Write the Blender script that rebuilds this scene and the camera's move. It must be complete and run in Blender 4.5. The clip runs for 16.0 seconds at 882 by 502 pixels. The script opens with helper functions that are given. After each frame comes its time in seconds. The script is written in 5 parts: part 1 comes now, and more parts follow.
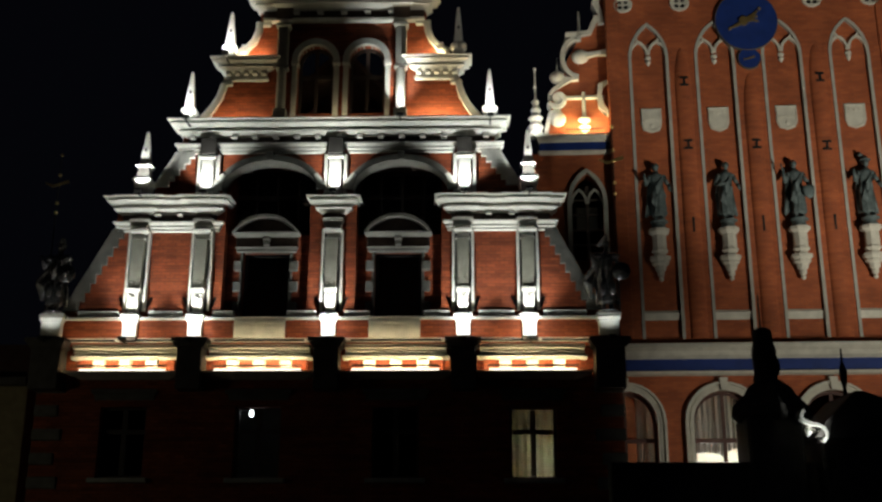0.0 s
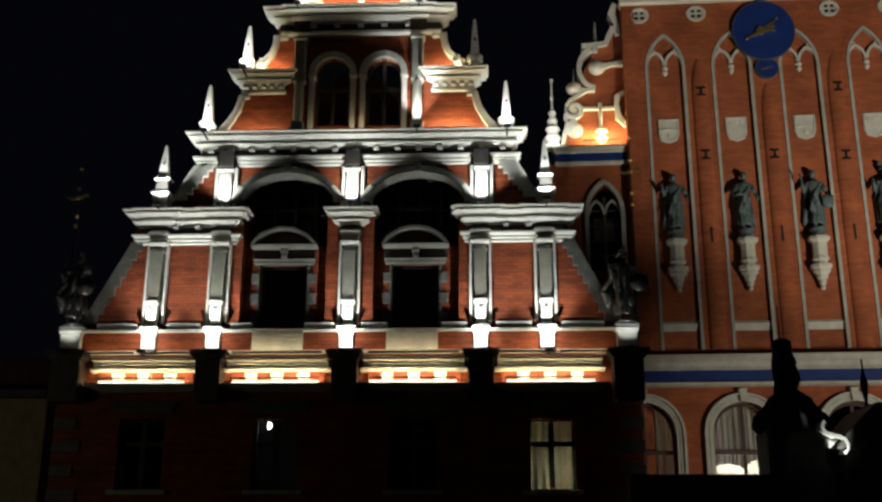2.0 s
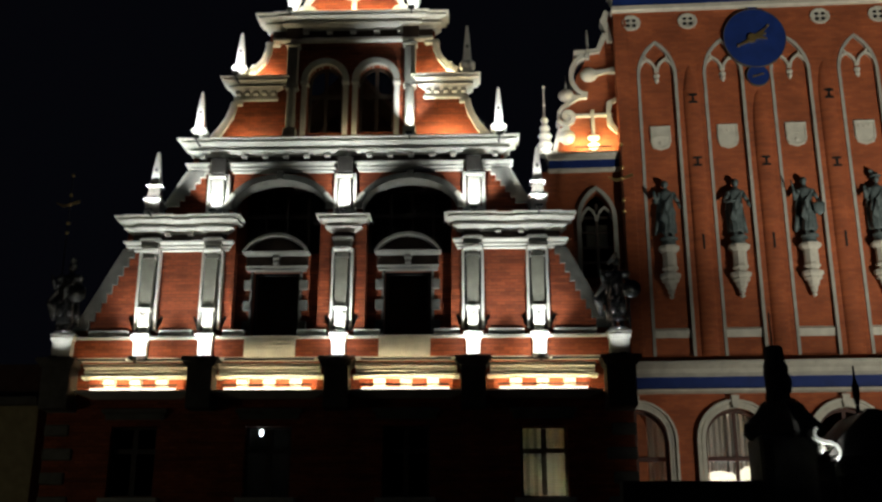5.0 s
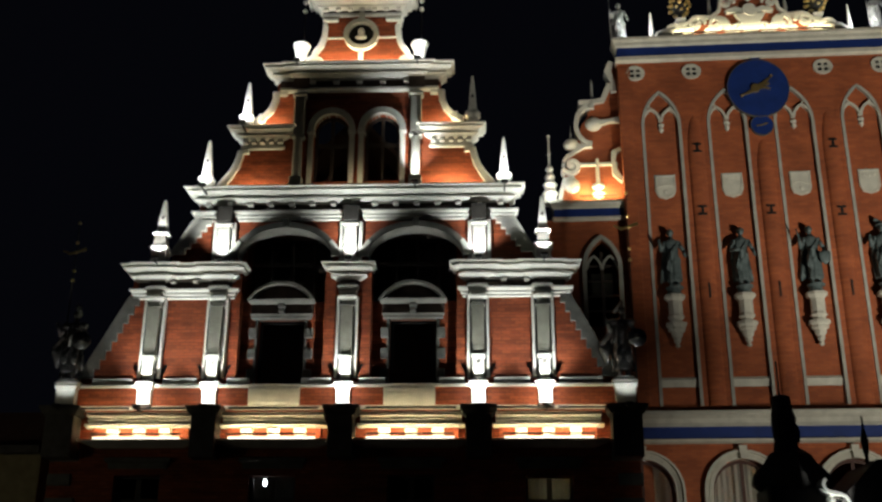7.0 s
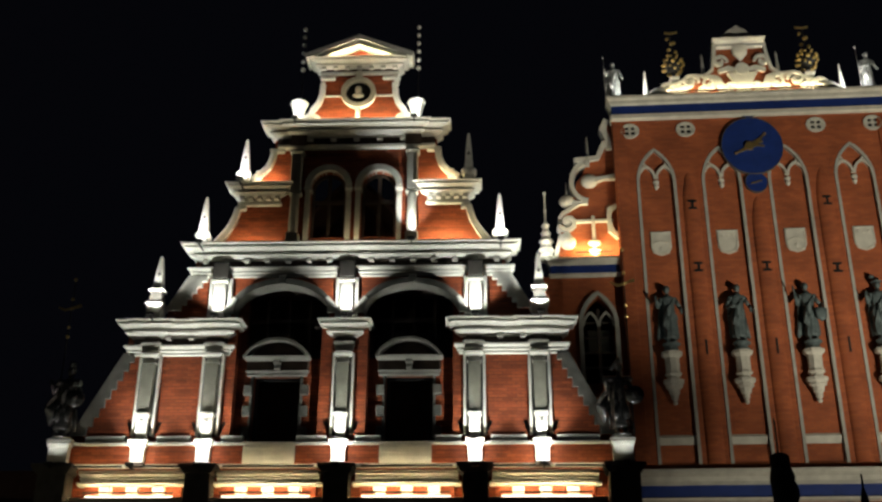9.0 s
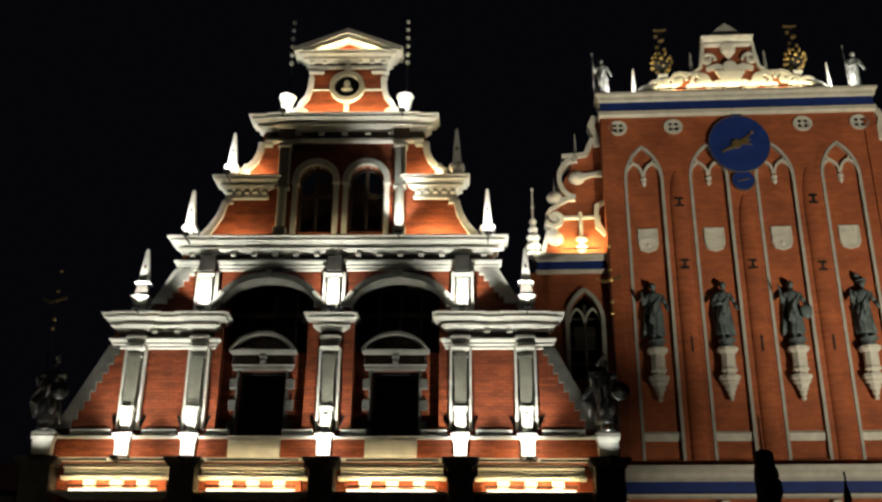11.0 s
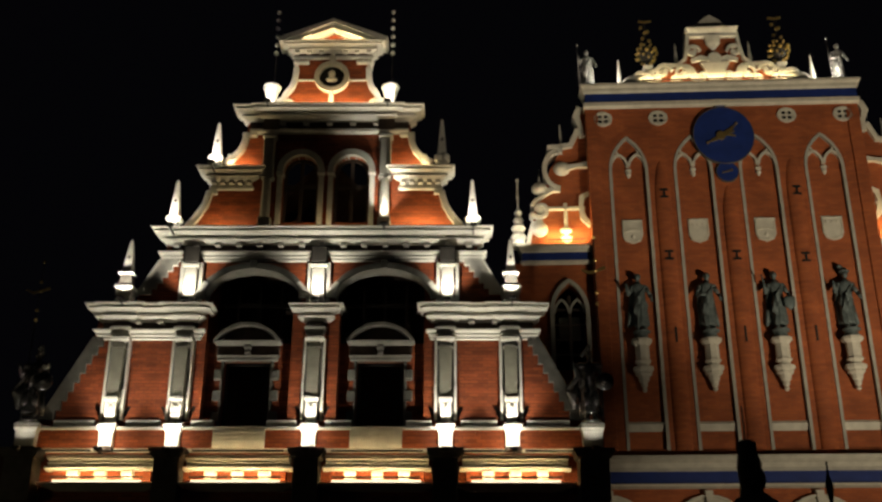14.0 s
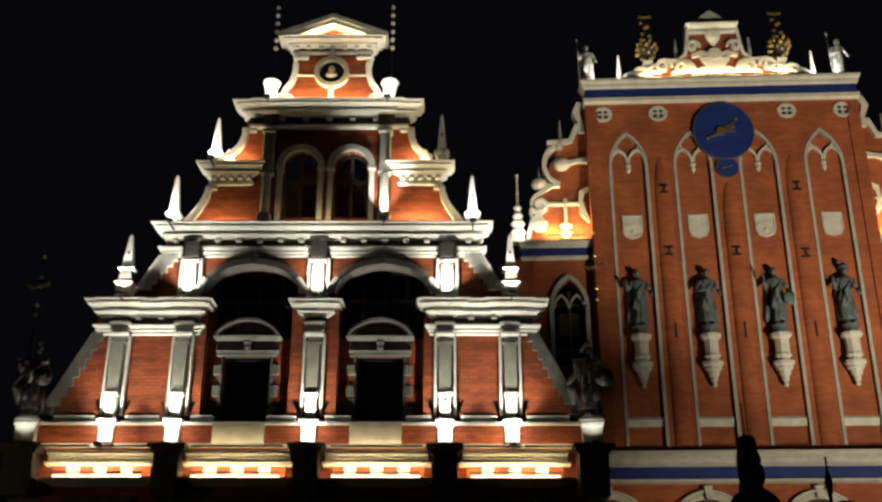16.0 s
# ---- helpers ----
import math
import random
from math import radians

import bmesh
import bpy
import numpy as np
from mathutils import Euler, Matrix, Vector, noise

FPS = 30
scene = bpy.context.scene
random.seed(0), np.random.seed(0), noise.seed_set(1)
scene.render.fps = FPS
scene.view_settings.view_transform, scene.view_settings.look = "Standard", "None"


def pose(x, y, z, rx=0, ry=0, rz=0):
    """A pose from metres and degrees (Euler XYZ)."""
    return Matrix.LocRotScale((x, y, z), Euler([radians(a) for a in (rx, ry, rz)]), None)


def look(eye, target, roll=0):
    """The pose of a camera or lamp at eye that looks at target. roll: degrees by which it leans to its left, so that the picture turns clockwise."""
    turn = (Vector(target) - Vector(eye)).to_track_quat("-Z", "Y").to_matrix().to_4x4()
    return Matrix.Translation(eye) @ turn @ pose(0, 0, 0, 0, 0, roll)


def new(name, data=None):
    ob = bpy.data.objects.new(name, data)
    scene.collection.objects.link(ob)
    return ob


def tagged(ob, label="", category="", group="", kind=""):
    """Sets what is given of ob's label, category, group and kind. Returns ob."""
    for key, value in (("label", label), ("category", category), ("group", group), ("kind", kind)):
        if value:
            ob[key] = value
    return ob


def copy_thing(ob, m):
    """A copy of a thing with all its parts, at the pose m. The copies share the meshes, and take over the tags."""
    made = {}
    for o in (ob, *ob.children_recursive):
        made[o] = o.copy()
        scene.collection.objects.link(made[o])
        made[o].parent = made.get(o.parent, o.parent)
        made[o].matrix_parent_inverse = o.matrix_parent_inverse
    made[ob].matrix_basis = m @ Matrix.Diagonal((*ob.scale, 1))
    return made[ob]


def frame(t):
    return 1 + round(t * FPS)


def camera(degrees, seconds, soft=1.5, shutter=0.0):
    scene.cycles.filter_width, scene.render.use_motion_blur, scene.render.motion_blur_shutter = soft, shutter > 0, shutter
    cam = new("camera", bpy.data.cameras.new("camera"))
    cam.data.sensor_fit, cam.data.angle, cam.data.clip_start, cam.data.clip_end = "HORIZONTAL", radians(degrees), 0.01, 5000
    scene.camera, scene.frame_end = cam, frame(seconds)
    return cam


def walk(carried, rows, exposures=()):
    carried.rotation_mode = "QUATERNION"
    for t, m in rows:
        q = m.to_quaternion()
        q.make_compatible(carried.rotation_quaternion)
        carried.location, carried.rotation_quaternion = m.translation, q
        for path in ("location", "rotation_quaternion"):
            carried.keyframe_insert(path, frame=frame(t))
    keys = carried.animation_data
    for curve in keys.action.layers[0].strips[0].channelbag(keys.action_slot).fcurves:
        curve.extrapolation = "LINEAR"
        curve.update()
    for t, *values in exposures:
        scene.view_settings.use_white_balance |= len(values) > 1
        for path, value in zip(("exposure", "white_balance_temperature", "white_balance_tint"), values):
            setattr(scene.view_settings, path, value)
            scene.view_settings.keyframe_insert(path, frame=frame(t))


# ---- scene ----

# camera: stands in the square and turns
cam = camera(45.71, 16.0, soft=2.5)
EYE = (0.0, -30.0, 1.6)
TURNS = [
    (0, 1.55, 16.36, -0.17), (0.5, 1.55, 16.59, -0.31), (1, 1.8, 16.77, -0.16), (1.5, 2.76, 16.81, -0.02), (2, 2.52, 16.99, -0.22),
    (2.5, 2.67, 16.95, -0.53), (3, 2.56, 17.24, -0.38), (5.5, 2.1, 17.43, -0.09), (6, 2.19, 19.26, -0.05), (6.5, 2.37, 19.9, -0.26),
    (7, 2.37, 20.0, -0.28), (7.5, 2.28, 21.76, -0.2), (8, 2.27, 22.82, -0.22), (8.5, 2.26, 23.23, -0.28), (9, 2.17, 23.09, -0.24),
    (9.5, 2.08, 22.94, -0.33), (12, 0.86, 22.68, -0.49), (12.5, 0.74, 22.49, -0.53), (13, 0.63, 22.29, -0.44), (13.5, 0.62, 22.24, -0.34),
    (14, 0.56, 22.33, -0.16), (14.5, 0.54, 22.31, -0.1), (15, 0.41, 22.27, -0.18), (15.5, 0.47, 22.07, -0.21), (16, 0.53, 22.08, -0.19)]
EXPOSURES = [(0, -0.28, 5750, 4), (3, -0.14, 5700, 4), (7, -0.1, 5700, 4), (8.5, 0.1, 6000, 4), (9.5, -0.3, 5900, 4), (12, 0.32, 6450, 5), (13.5, 0.3, 6500, 6),
             (14, -0.5, 7000, 8), (14.5, -0.15, 7000, 8), (15, 0.25, 6600, 6), (15.5, 0.25, 6450, 6), (16, 0.28, 6450, 6)]
walk(cam, [(t, pose(*EYE, 90 + p, r, y)) for t, y, p, r in TURNS], exposures=EXPOSURES)

# night sky over a lit town
world = bpy.data.worlds.new("night_sky")
world.use_nodes = True
scene.world = world
wb = world.node_tree.nodes["Background"]
wb.inputs[0].default_value = (0.32, 0.31, 0.47, 1)
wb.inputs[1].default_value = 0.005

COOL, WARM, AMBER = (1.0, 0.945, 0.83), (1.0, 0.72, 0.36), (1.0, 0.76, 0.42)
HX = -4.08                       # middle of the gabled house
HALL = pose(3.3, 1.5, 0, 0, 0, -2.43)   # the tall hall beside it


def spot(place, target, watts, cone=150, colour=COOL, radius=0.05, blend=0.6):
    data = bpy.data.lights.new("spot_lamp", "SPOT")
    data.energy, data.spot_size, data.spot_blend, data.color, data.shadow_soft_size = watts, radians(cone), blend, colour, radius
    ob = new("spot_lamp", data)
    ob.matrix_world = look(place, target)
    return ob


BARS = []                        # strip lamps that get a housing


def strip(place, target, length, watts, colour=WARM, depth=0.05):
    data = bpy.data.lights.new("strip_lamp", "AREA")
    data.shape, data.size, data.size_y, data.energy, data.color = "RECTANGLE", length, depth, watts, colour
    ob = new("strip_lamp", data)
    ob.matrix_world = look(place, target)
    BARS.append((ob.matrix_world.copy(), length))
    return ob


FIXTURES = []                    # where the small facade lamps sit: place, turn


def uplight(u, y, z, aim, watts, cone=150, colour=COOL):
    spot((HX + u, y, z), (HX + aim[0], aim[1], aim[2]), watts, cone, colour, 0.05, 1.0)
    FIXTURES.append((HX + u, y, z - 0.06))


PED, TIER2, OBEL = 420, 185, 260
for u in (-5.84, -3.92, 0, 3.90, 5.82):
    uplight(u, -0.9, 7.7, (u, -0.42, 9.2), PED, 82)
    spot((HX + u, -0.84, 7.72), (HX + u, -0.3, 8.3), 48, 150, COOL, 0.05, 1.0)
for u in (-8.13, 8.10):
    uplight(u, -0.95, 7.72, (u, -0.35, 9.0), 32, 90)
for u in (-3.9, 0.02, 3.94):
    uplight(u, -0.62, 12.24, (u, -0.2, 13.4), TIER2, 104)
for u in (-5.78, 5.88):
    uplight(u, -0.86, 12.20, (u, -0.3, 13.6), 1.6 * OBEL, 74)
for u in (-4.50, 4.74):
    uplight(u, -0.95, 14.52, (u, -0.2, 15.35), OBEL, 70)
uplight(2.0, -0.7, 14.66, (2.0, -0.32, 15.7), 420, 64)
uplight(-3.42, -0.95, 16.66, (-3.42, -0.2, 17.5), OBEL, 70)
for u in (-1.86, 2.02):
    uplight(u, -0.74, 18.98, (u, -0.2, 19.7), 110, 104)
# bay strips under the main cornice, warm
for u, w in ((-5.92, 2.6), (-2.02, 2.6), (1.95, 2.5), (5.88, 2.6)):
    strip((HX + u, -0.44, 6.88), (HX + u, -0.1, 6.90), w, 30, WARM, 0.03)
# parapet strips
for u in (-6.9, -4.87, -1.97, 1.97, 4.87, 6.9):
    strip((HX + u, -0.55, 7.62), (HX + u, -0.1, 8.1), 1.5 if abs(u) > 3 else 2.6, 4.5 if abs(u) > 3 else 6, AMBER, 0.04)
# upper gable strips
for u, w, p in ((-3.0, 1.4, 11), (3.12, 1.4, 32)):
    strip((HX + u, -0.35, 14.645), (HX + u, 0.05, 14.98), w, p, AMBER, 0.04)
strip((HX + 0.09, -0.4, 14.64), (HX + 0.09, 0.0, 15.6), 2.8, 5, AMBER, 0.04)
for u in (-2.75, 2.9):
    strip((HX + u, -0.3, 16.77), (HX + u, 0.05, 17.0), 0.8, 15, AMBER, 0.04)
strip((HX + 0.12, -0.3, 18.98), (HX + 0.12, 0.0, 19.35), 2.6, 52, AMBER, 0.04)
strip((HX + 0.12, -0.28, 21.42), (HX + 0.12, 0.0, 21.8), 1.9, 21, AMBER, 0.04)
# floodlights on the square that light the hall from below
for place, aim, watts, cone in (((17.6, -15.5, 0.7), (11.8, 1.2, 25.0), 14500, 66), ((17.5, -13.5, 0.7), (11.0, 1.2, 4.2), 4700, 42)):
    spot(place, aim, watts, cone, (1.0, 0.86, 0.66), 0.7, 0.6)


def hall_at(u, y, z):
    return HALL @ Vector((u, y, z))


for u in (0.45, 11.3):
    strip(hall_at(u, -0.02, 14.95), hall_at(u, 0.35, 15.6), 1.2, 55, (1.0, 0.70, 0.32), 0.05)
strip(hall_at(5.87, -0.12, 20.82), hall_at(5.87, 0.2, 21.8), 5.2, 46, (1.0, 0.78, 0.42), 0.05)
spot(hall_at(-1.1, -0.5, 14.75), hall_at(-1.1, 0.2, 15.5), 80, 100)
for u in (2.0, 9.6):
    spot(hall_at(u, -0.45, 20.75), hall_at(u, 0.1, 21.6), 130, 140)


# street lamp round the corner that lights the neighbouring house
STREET_LAMP = (-17.5, -8.0, 4.6)
street = bpy.data.lights.new("street_light", "POINT")
street.energy, street.color, street.shadow_soft_size = 110, (1.0, 0.84, 0.52), 0.12
new("street_light", street).location = STREET_LAMP


# materials
def shader(name):
    m = bpy.data.materials.new(name)
    m.use_nodes = True
    return m, m.node_tree.nodes, m.node_tree.links, m.node_tree.nodes["Principled BSDF"]


def plain(name, colour, rough=0.7, metal=0.0, vary=0.25, scale=3.0, bump=0.15, fine=40.0):
    """A worn surface: blotches at two scales, fine relief."""
    m, n, l, p = shader(name)
    tc = n.new("ShaderNodeTexCoord")
    big, small = n.new("ShaderNodeTexNoise"), n.new("ShaderNodeTexNoise")
    for t, s, d in ((big, scale, 5), (small, fine, 3)):
        t.inputs["Scale"].default_value, t.inputs["Detail"].default_value = s, d
        l.new(tc.outputs["Object"], t.inputs["Vector"])
    add = n.new("ShaderNodeMath"); add.operation = "ADD"
    l.new(big.outputs[0], add.inputs[0])
    half = n.new("ShaderNodeMath"); half.operation = "MULTIPLY"; half.inputs[1].default_value = 0.5
    l.new(small.outputs[0], half.inputs[0]); l.new(half.outputs[0], add.inputs[1])
    ramp = n.new("ShaderNodeValToRGB")
    ramp.color_ramp.elements[0].position, ramp.color_ramp.elements[1].position = 0.5, 1.0
    ramp.color_ramp.elements[0].color = (*[c * (1 - vary) for c in colour], 1)
    ramp.color_ramp.elements[1].color = (*[min(1, c * (1 + vary)) for c in colour], 1)
    l.new(add.outputs[0], ramp.inputs[0]); l.new(ramp.outputs[0], p.inputs["Base Color"])
    b = n.new("ShaderNodeBump"); b.inputs["Strength"].default_value, b.inputs["Distance"].default_value = bump, 0.02
    l.new(add.outputs[0], b.inputs["Height"]); l.new(b.outputs[0], p.inputs["Normal"])
    p.inputs["Roughness"].default_value, p.inputs["Metallic"].default_value = rough, metal
    return m


def brickwork(name, c1, c2, joint, row=0.085, width=0.27, bump=0.5, streak=0.27):
    m, n, l, p = shader(name)
    tc, sep, com = n.new("ShaderNodeTexCoord"), n.new("ShaderNodeSeparateXYZ"), n.new("ShaderNodeCombineXYZ")
    add = n.new("ShaderNodeMath"); add.operation = "ADD"
    l.new(tc.outputs["Object"], sep.inputs[0])
    l.new(sep.outputs[0], add.inputs[0]); l.new(sep.outputs[1], add.inputs[1])
    l.new(add.outputs[0], com.inputs[0]); l.new(sep.outputs[2], com.inputs[1])
    bt = n.new("ShaderNodeTexBrick")
    l.new(com.outputs[0], bt.inputs["Vector"])
    for k, v in (("Scale", 1.0), ("Mortar Size", 0.009), ("Mortar Smooth", 0.3), ("Bias", 0.0), ("Brick Width", width), ("Row Height", row)):
        bt.inputs[k].default_value = v
    bt.inputs["Color1"].default_value, bt.inputs["Color2"].default_value, bt.inputs["Mortar"].default_value = (*c1, 1), (*c2, 1), (*joint, 1)
    nz = n.new("ShaderNodeTexNoise"); nz.inputs["Scale"].default_value, nz.inputs["Detail"].default_value = 1.1, 6
    l.new(tc.outputs["Object"], nz.inputs["Vector"])
    mr = n.new("ShaderNodeMapRange"); mr.inputs[1].default_value, mr.inputs[2].default_value = 0.3, 0.7
    mr.inputs[3].default_value, mr.inputs[4].default_value = 0.72, 1.18
    l.new(nz.outputs[0], mr.inputs[0])
    mp = n.new("ShaderNodeMapping"); mp.inputs["Scale"].default_value = (0.5, 0.5, 6.5)
    l.new(tc.outputs["Object"], mp.inputs[0])
    rows = n.new("ShaderNodeTexNoise"); rows.inputs["Scale"].default_value, rows.inputs["Detail"].default_value = 1.0, 4
    l.new(mp.outputs[0], rows.inputs["Vector"])
    rr = n.new("ShaderNodeMapRange"); rr.inputs[1].default_value, rr.inputs[2].default_value = 0.35, 0.65
    rr.inputs[3].default_value, rr.inputs[4].default_value = 1 - streak, 1 + 0.9 * streak
    l.new(rows.outputs[0], rr.inputs[0])
    both = n.new("ShaderNodeMath"); both.operation = "MULTIPLY"
    l.new(mr.outputs[0], both.inputs[0]); l.new(rr.outputs[0], both.inputs[1])
    mul = n.new("ShaderNodeVectorMath"); mul.operation = "SCALE"
    l.new(bt.outputs["Color"], mul.inputs[0]); l.new(both.outputs[0], mul.inputs["Scale"])
    l.new(mul.outputs[0], p.inputs["Base Color"])
    b = n.new("ShaderNodeBump"); b.invert = True
    b.inputs["Strength"].default_value, b.inputs["Distance"].default_value = bump, 0.01
    l.new(bt.outputs["Fac"], b.inputs["Height"]); l.new(b.outputs[0], p.inputs["Normal"])
    p.inputs["Roughness"].default_value = 0.8
    return m


BRICK = brickwork("red_brick", (0.38, 0.085, 0.024), (0.25, 0.05, 0.014), (0.15, 0.042, 0.02), row=0.1, bump=0.6)
HALL_BRICK = brickwork("hall_brick", (0.43, 0.112, 0.031), (0.33, 0.078, 0.022), (0.27, 0.09, 0.045), bump=0.25, streak=0.08)
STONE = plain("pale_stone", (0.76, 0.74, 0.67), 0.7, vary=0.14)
HALL_STONE = plain("hall_trim_stone", (0.63, 0.60, 0.51), 0.75, vary=0.18)
GREY_STONE = plain("grey_stone", (0.44, 0.43, 0.38), 0.75, vary=0.2)
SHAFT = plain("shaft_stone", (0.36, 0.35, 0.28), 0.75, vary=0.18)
# window and arch stone, darkened for the weak light it gets
PEDIMENT = plain("dim_window_stone", (0.22, 0.21, 0.185), 0.8, vary=0.25)
# dark brown that stands for shade under cornices and in recesses
FRIEZE = plain("shade_brown", (0.075, 0.05, 0.037), 0.85, vary=0.3)
# stone darkened in colour where little lamp light falls
DIM_STONE = plain("dimmed_stone", (0.15, 0.143, 0.125), 0.8, vary=0.3)
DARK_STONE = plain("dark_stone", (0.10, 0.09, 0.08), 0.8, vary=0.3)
BLUE = plain("blue_paint", (0.014, 0.036, 0.19), 0.5, vary=0.2)
GOLD = plain("gilding", (0.8, 0.58, 0.22), 0.28, 0.85, vary=0.15)
BRONZE = plain("weathered_bronze", (0.12, 0.15, 0.15), 0.6, 0.3, vary=0.4, scale=6)
SILVER = plain("statue_metal", (0.42, 0.42, 0.40), 0.35, 0.6, vary=0.35, scale=8)
DARK_METAL = plain("dark_statue_metal", (0.17, 0.165, 0.16), 0.25, 0.8, vary=0.4, scale=8)
# near-black for the attic frames: darkness of the opening as colour
BLACK = plain("unlit_black", (0.008, 0.008, 0.008), 0.8)
IRON = plain("dark_iron", (0.03, 0.028, 0.026), 0.6, 0.5)
WOOD = plain("dark_window_wood", (0.06, 0.045, 0.035), 0.6)
BROWN = plain("brown_window_wood", (0.07, 0.028, 0.02), 0.6)
ROOF = plain("roof_tiles", (0.10, 0.05, 0.04), 0.8)
COBBLE = plain("granite_setts", (0.07, 0.065, 0.06), 0.7, vary=0.4, scale=9)
PLASTER = plain("yellow_plaster", (0.35, 0.29, 0.16), 0.85)
ROOM = plain("room_plaster", (0.75, 0.72, 0.6), 0.9, vary=0.08)

NET, nn, nl, np_ = shader("net_curtain")
thin = nn.new("ShaderNodeBsdfTranslucent")
thin.inputs[0].default_value = (0.5, 0.46, 0.42, 1)
np_.inputs["Base Color"].default_value = (0.4, 0.37, 0.34, 1)
np_.inputs["Roughness"].default_value = 0.9
mixed = nn.new("ShaderNodeMixShader")
mixed.inputs[0].default_value = 0.3
nl.new(np_.outputs[0], mixed.inputs[1])
nl.new(thin.outputs[0], mixed.inputs[2])
nl.new(mixed.outputs[0], nn["Material Output"].inputs[0])

GLASS, gn, gl, gp = shader("window_glass")
gp.inputs["Base Color"].default_value = (0.75, 0.8, 0.78, 1)
gp.inputs["Roughness"].default_value = 0.03
gp.inputs["Transmission Weight"].default_value = 1.0
gp.inputs["IOR"].default_value = 1.02
TUBE, tn, tl, tp = shader("light_tube_glass")
tp.inputs["Emission Color"].default_value = (1, 0.85, 0.6, 1)
tp.inputs["Emission Strength"].default_value = 2.2
LENS, ln, ll, lp = shader("lamp_lens")
lp.inputs["Emission Color"].default_value = (1, 0.96, 0.88, 1)
lp.inputs["Emission Strength"].default_value = 4.0


# mesh helpers
def box(bm, x0, x1, y0, y1, z0, z1, bev=0.0):
    vs = [bm.verts.new((x, y, z)) for z in (z0, z1) for y in (y0, y1) for x in (x0, x1)]
    fs = [bm.faces.new([vs[i] for i in f]) for f in ((0, 2, 3, 1), (4, 5, 7, 6), (0, 1, 5, 4), (2, 6, 7, 3), (0, 4, 6, 2), (1, 3, 7, 5))]
    if bev:
        es = {e for f in fs for e in f.edges}
        bmesh.ops.bevel(bm, geom=list(es), offset=bev, segments=1, affect="EDGES")
    return bm


def one_box(*a, bev=0.015):
    return box(bmesh.new(), *a, bev=bev)


def prism(bm, pts, y0, y1):
    """A flat outline in x, z given thickness in y."""
    a = [bm.verts.new((x, y0, z)) for x, z in pts]
    b = [bm.verts.new((x, y1, z)) for x, z in pts]
    bm.faces.new(a); bm.faces.new(b[::-1])
    for i in range(len(pts)):
        j = (i + 1) % len(pts)
        bm.faces.new((a[i], b[i], b[j], a[j]))
    return bm


def wall(outer, holes, y0, y1):
    """A wall with openings through it."""
    bm = bmesh.new()
    es = []
    for loop in [outer, *holes]:
        vs = [bm.verts.new((x, y0, z)) for x, z in loop]
        es += [bm.edges.new((vs[i], vs[(i + 1) % len(vs)])) for i in range(len(vs))]
    bmesh.ops.triangle_fill(bm, use_beauty=True, use_dissolve=False, edges=es)
    rim = [e for e in bm.edges if len(e.link_faces) == 1]
    got = bmesh.ops.extrude_face_region(bm, geom=list(bm.faces) + rim)
    for v in got["geom"]:
        if isinstance(v, bmesh.types.BMVert):
            v.co.y = y1
    return bm


def moulding(bm, x0, x1, profile, back=0.0, front=0.0, ret=1.0):
    """A moulded course along x with mitred returns; profile: (how far it stands out, z) from below upwards."""
    rows = []
    for d, z in profile:
        rows.append([bm.verts.new(q) for q in ((x0 - ret * d, back, z), (x0 - ret * d, front - d, z), (x1 + ret * d, front - d, z), (x1 + ret * d, back, z))])
    for a, b in zip(rows, rows[1:]):
        for i in range(3):
            bm.faces.new((a[i], a[i + 1], b[i + 1], b[i]))
        bm.faces.new((a[3], a[0], b[0], b[3]))
    bm.faces.new(rows[0][::-1]); bm.faces.new(rows[-1])
    return bm


def ribbon(bm, pts, w, y0, y1, closed=False):
    """A band of width w that follows a line in x, z."""
    n = len(pts)
    l, r = [], []
    for i in range(n):
        a = Vector(pts[(i - 1) % n] if closed or i else pts[0])
        b = Vector(pts[(i + 1) % n] if closed or i < n - 1 else pts[-1])
        d = (b - a).normalized() * (w[i] if isinstance(w, (list, tuple)) else w) / 2
        l.append((pts[i][0] - d.y, pts[i][1] + d.x)); r.append((pts[i][0] + d.y, pts[i][1] - d.x))
    q = [[bm.verts.new((x, y, z)) for x, z in side] for side, y in ((l, y0), (r, y0), (r, y1), (l, y1))]
    for i in range(n if closed else n - 1):
        j = (i + 1) % n
        for k in range(4):
            bm.faces.new((q[k][i], q[k][j], q[(k + 1) % 4][j], q[(k + 1) % 4][i]))
    if not closed:
        for i in (0, -1):
            bm.faces.new([q[k][i] for k in range(4)])
    return bm


def lathe(bm, profile, centre, seg=12, sx=1.0, sy=1.0, turn=0.0):
    """profile: (radius, z) from below upwards."""
    cx, cy, cz = centre
    rings = [[bm.verts.new((cx + r * sx * math.cos(2 * math.pi * k / seg + turn), cy + r * sy * math.sin(2 * math.pi * k / seg + turn), cz + z))
              for k in range(seg)] for r, z in profile]
    for a, b in zip(rings, rings[1:]):
        for k in range(seg):
            bm.faces.new((a[k], a[(k + 1) % seg], b[(k + 1) % seg], b[k]))
    bm.faces.new(rings[0][::-1]); bm.faces.new(rings[-1])
    return bm


def ball(bm, c, r, sx=1.0, sy=1.0, sz=1.0, seg=10):
    bmesh.ops.create_uvsphere(bm, u_segments=seg, v_segments=max(5, seg - 3), radius=r,
                              matrix=Matrix.Translation(c) @ Matrix.Diagonal((sx, sy, sz, 1)))
    return bm


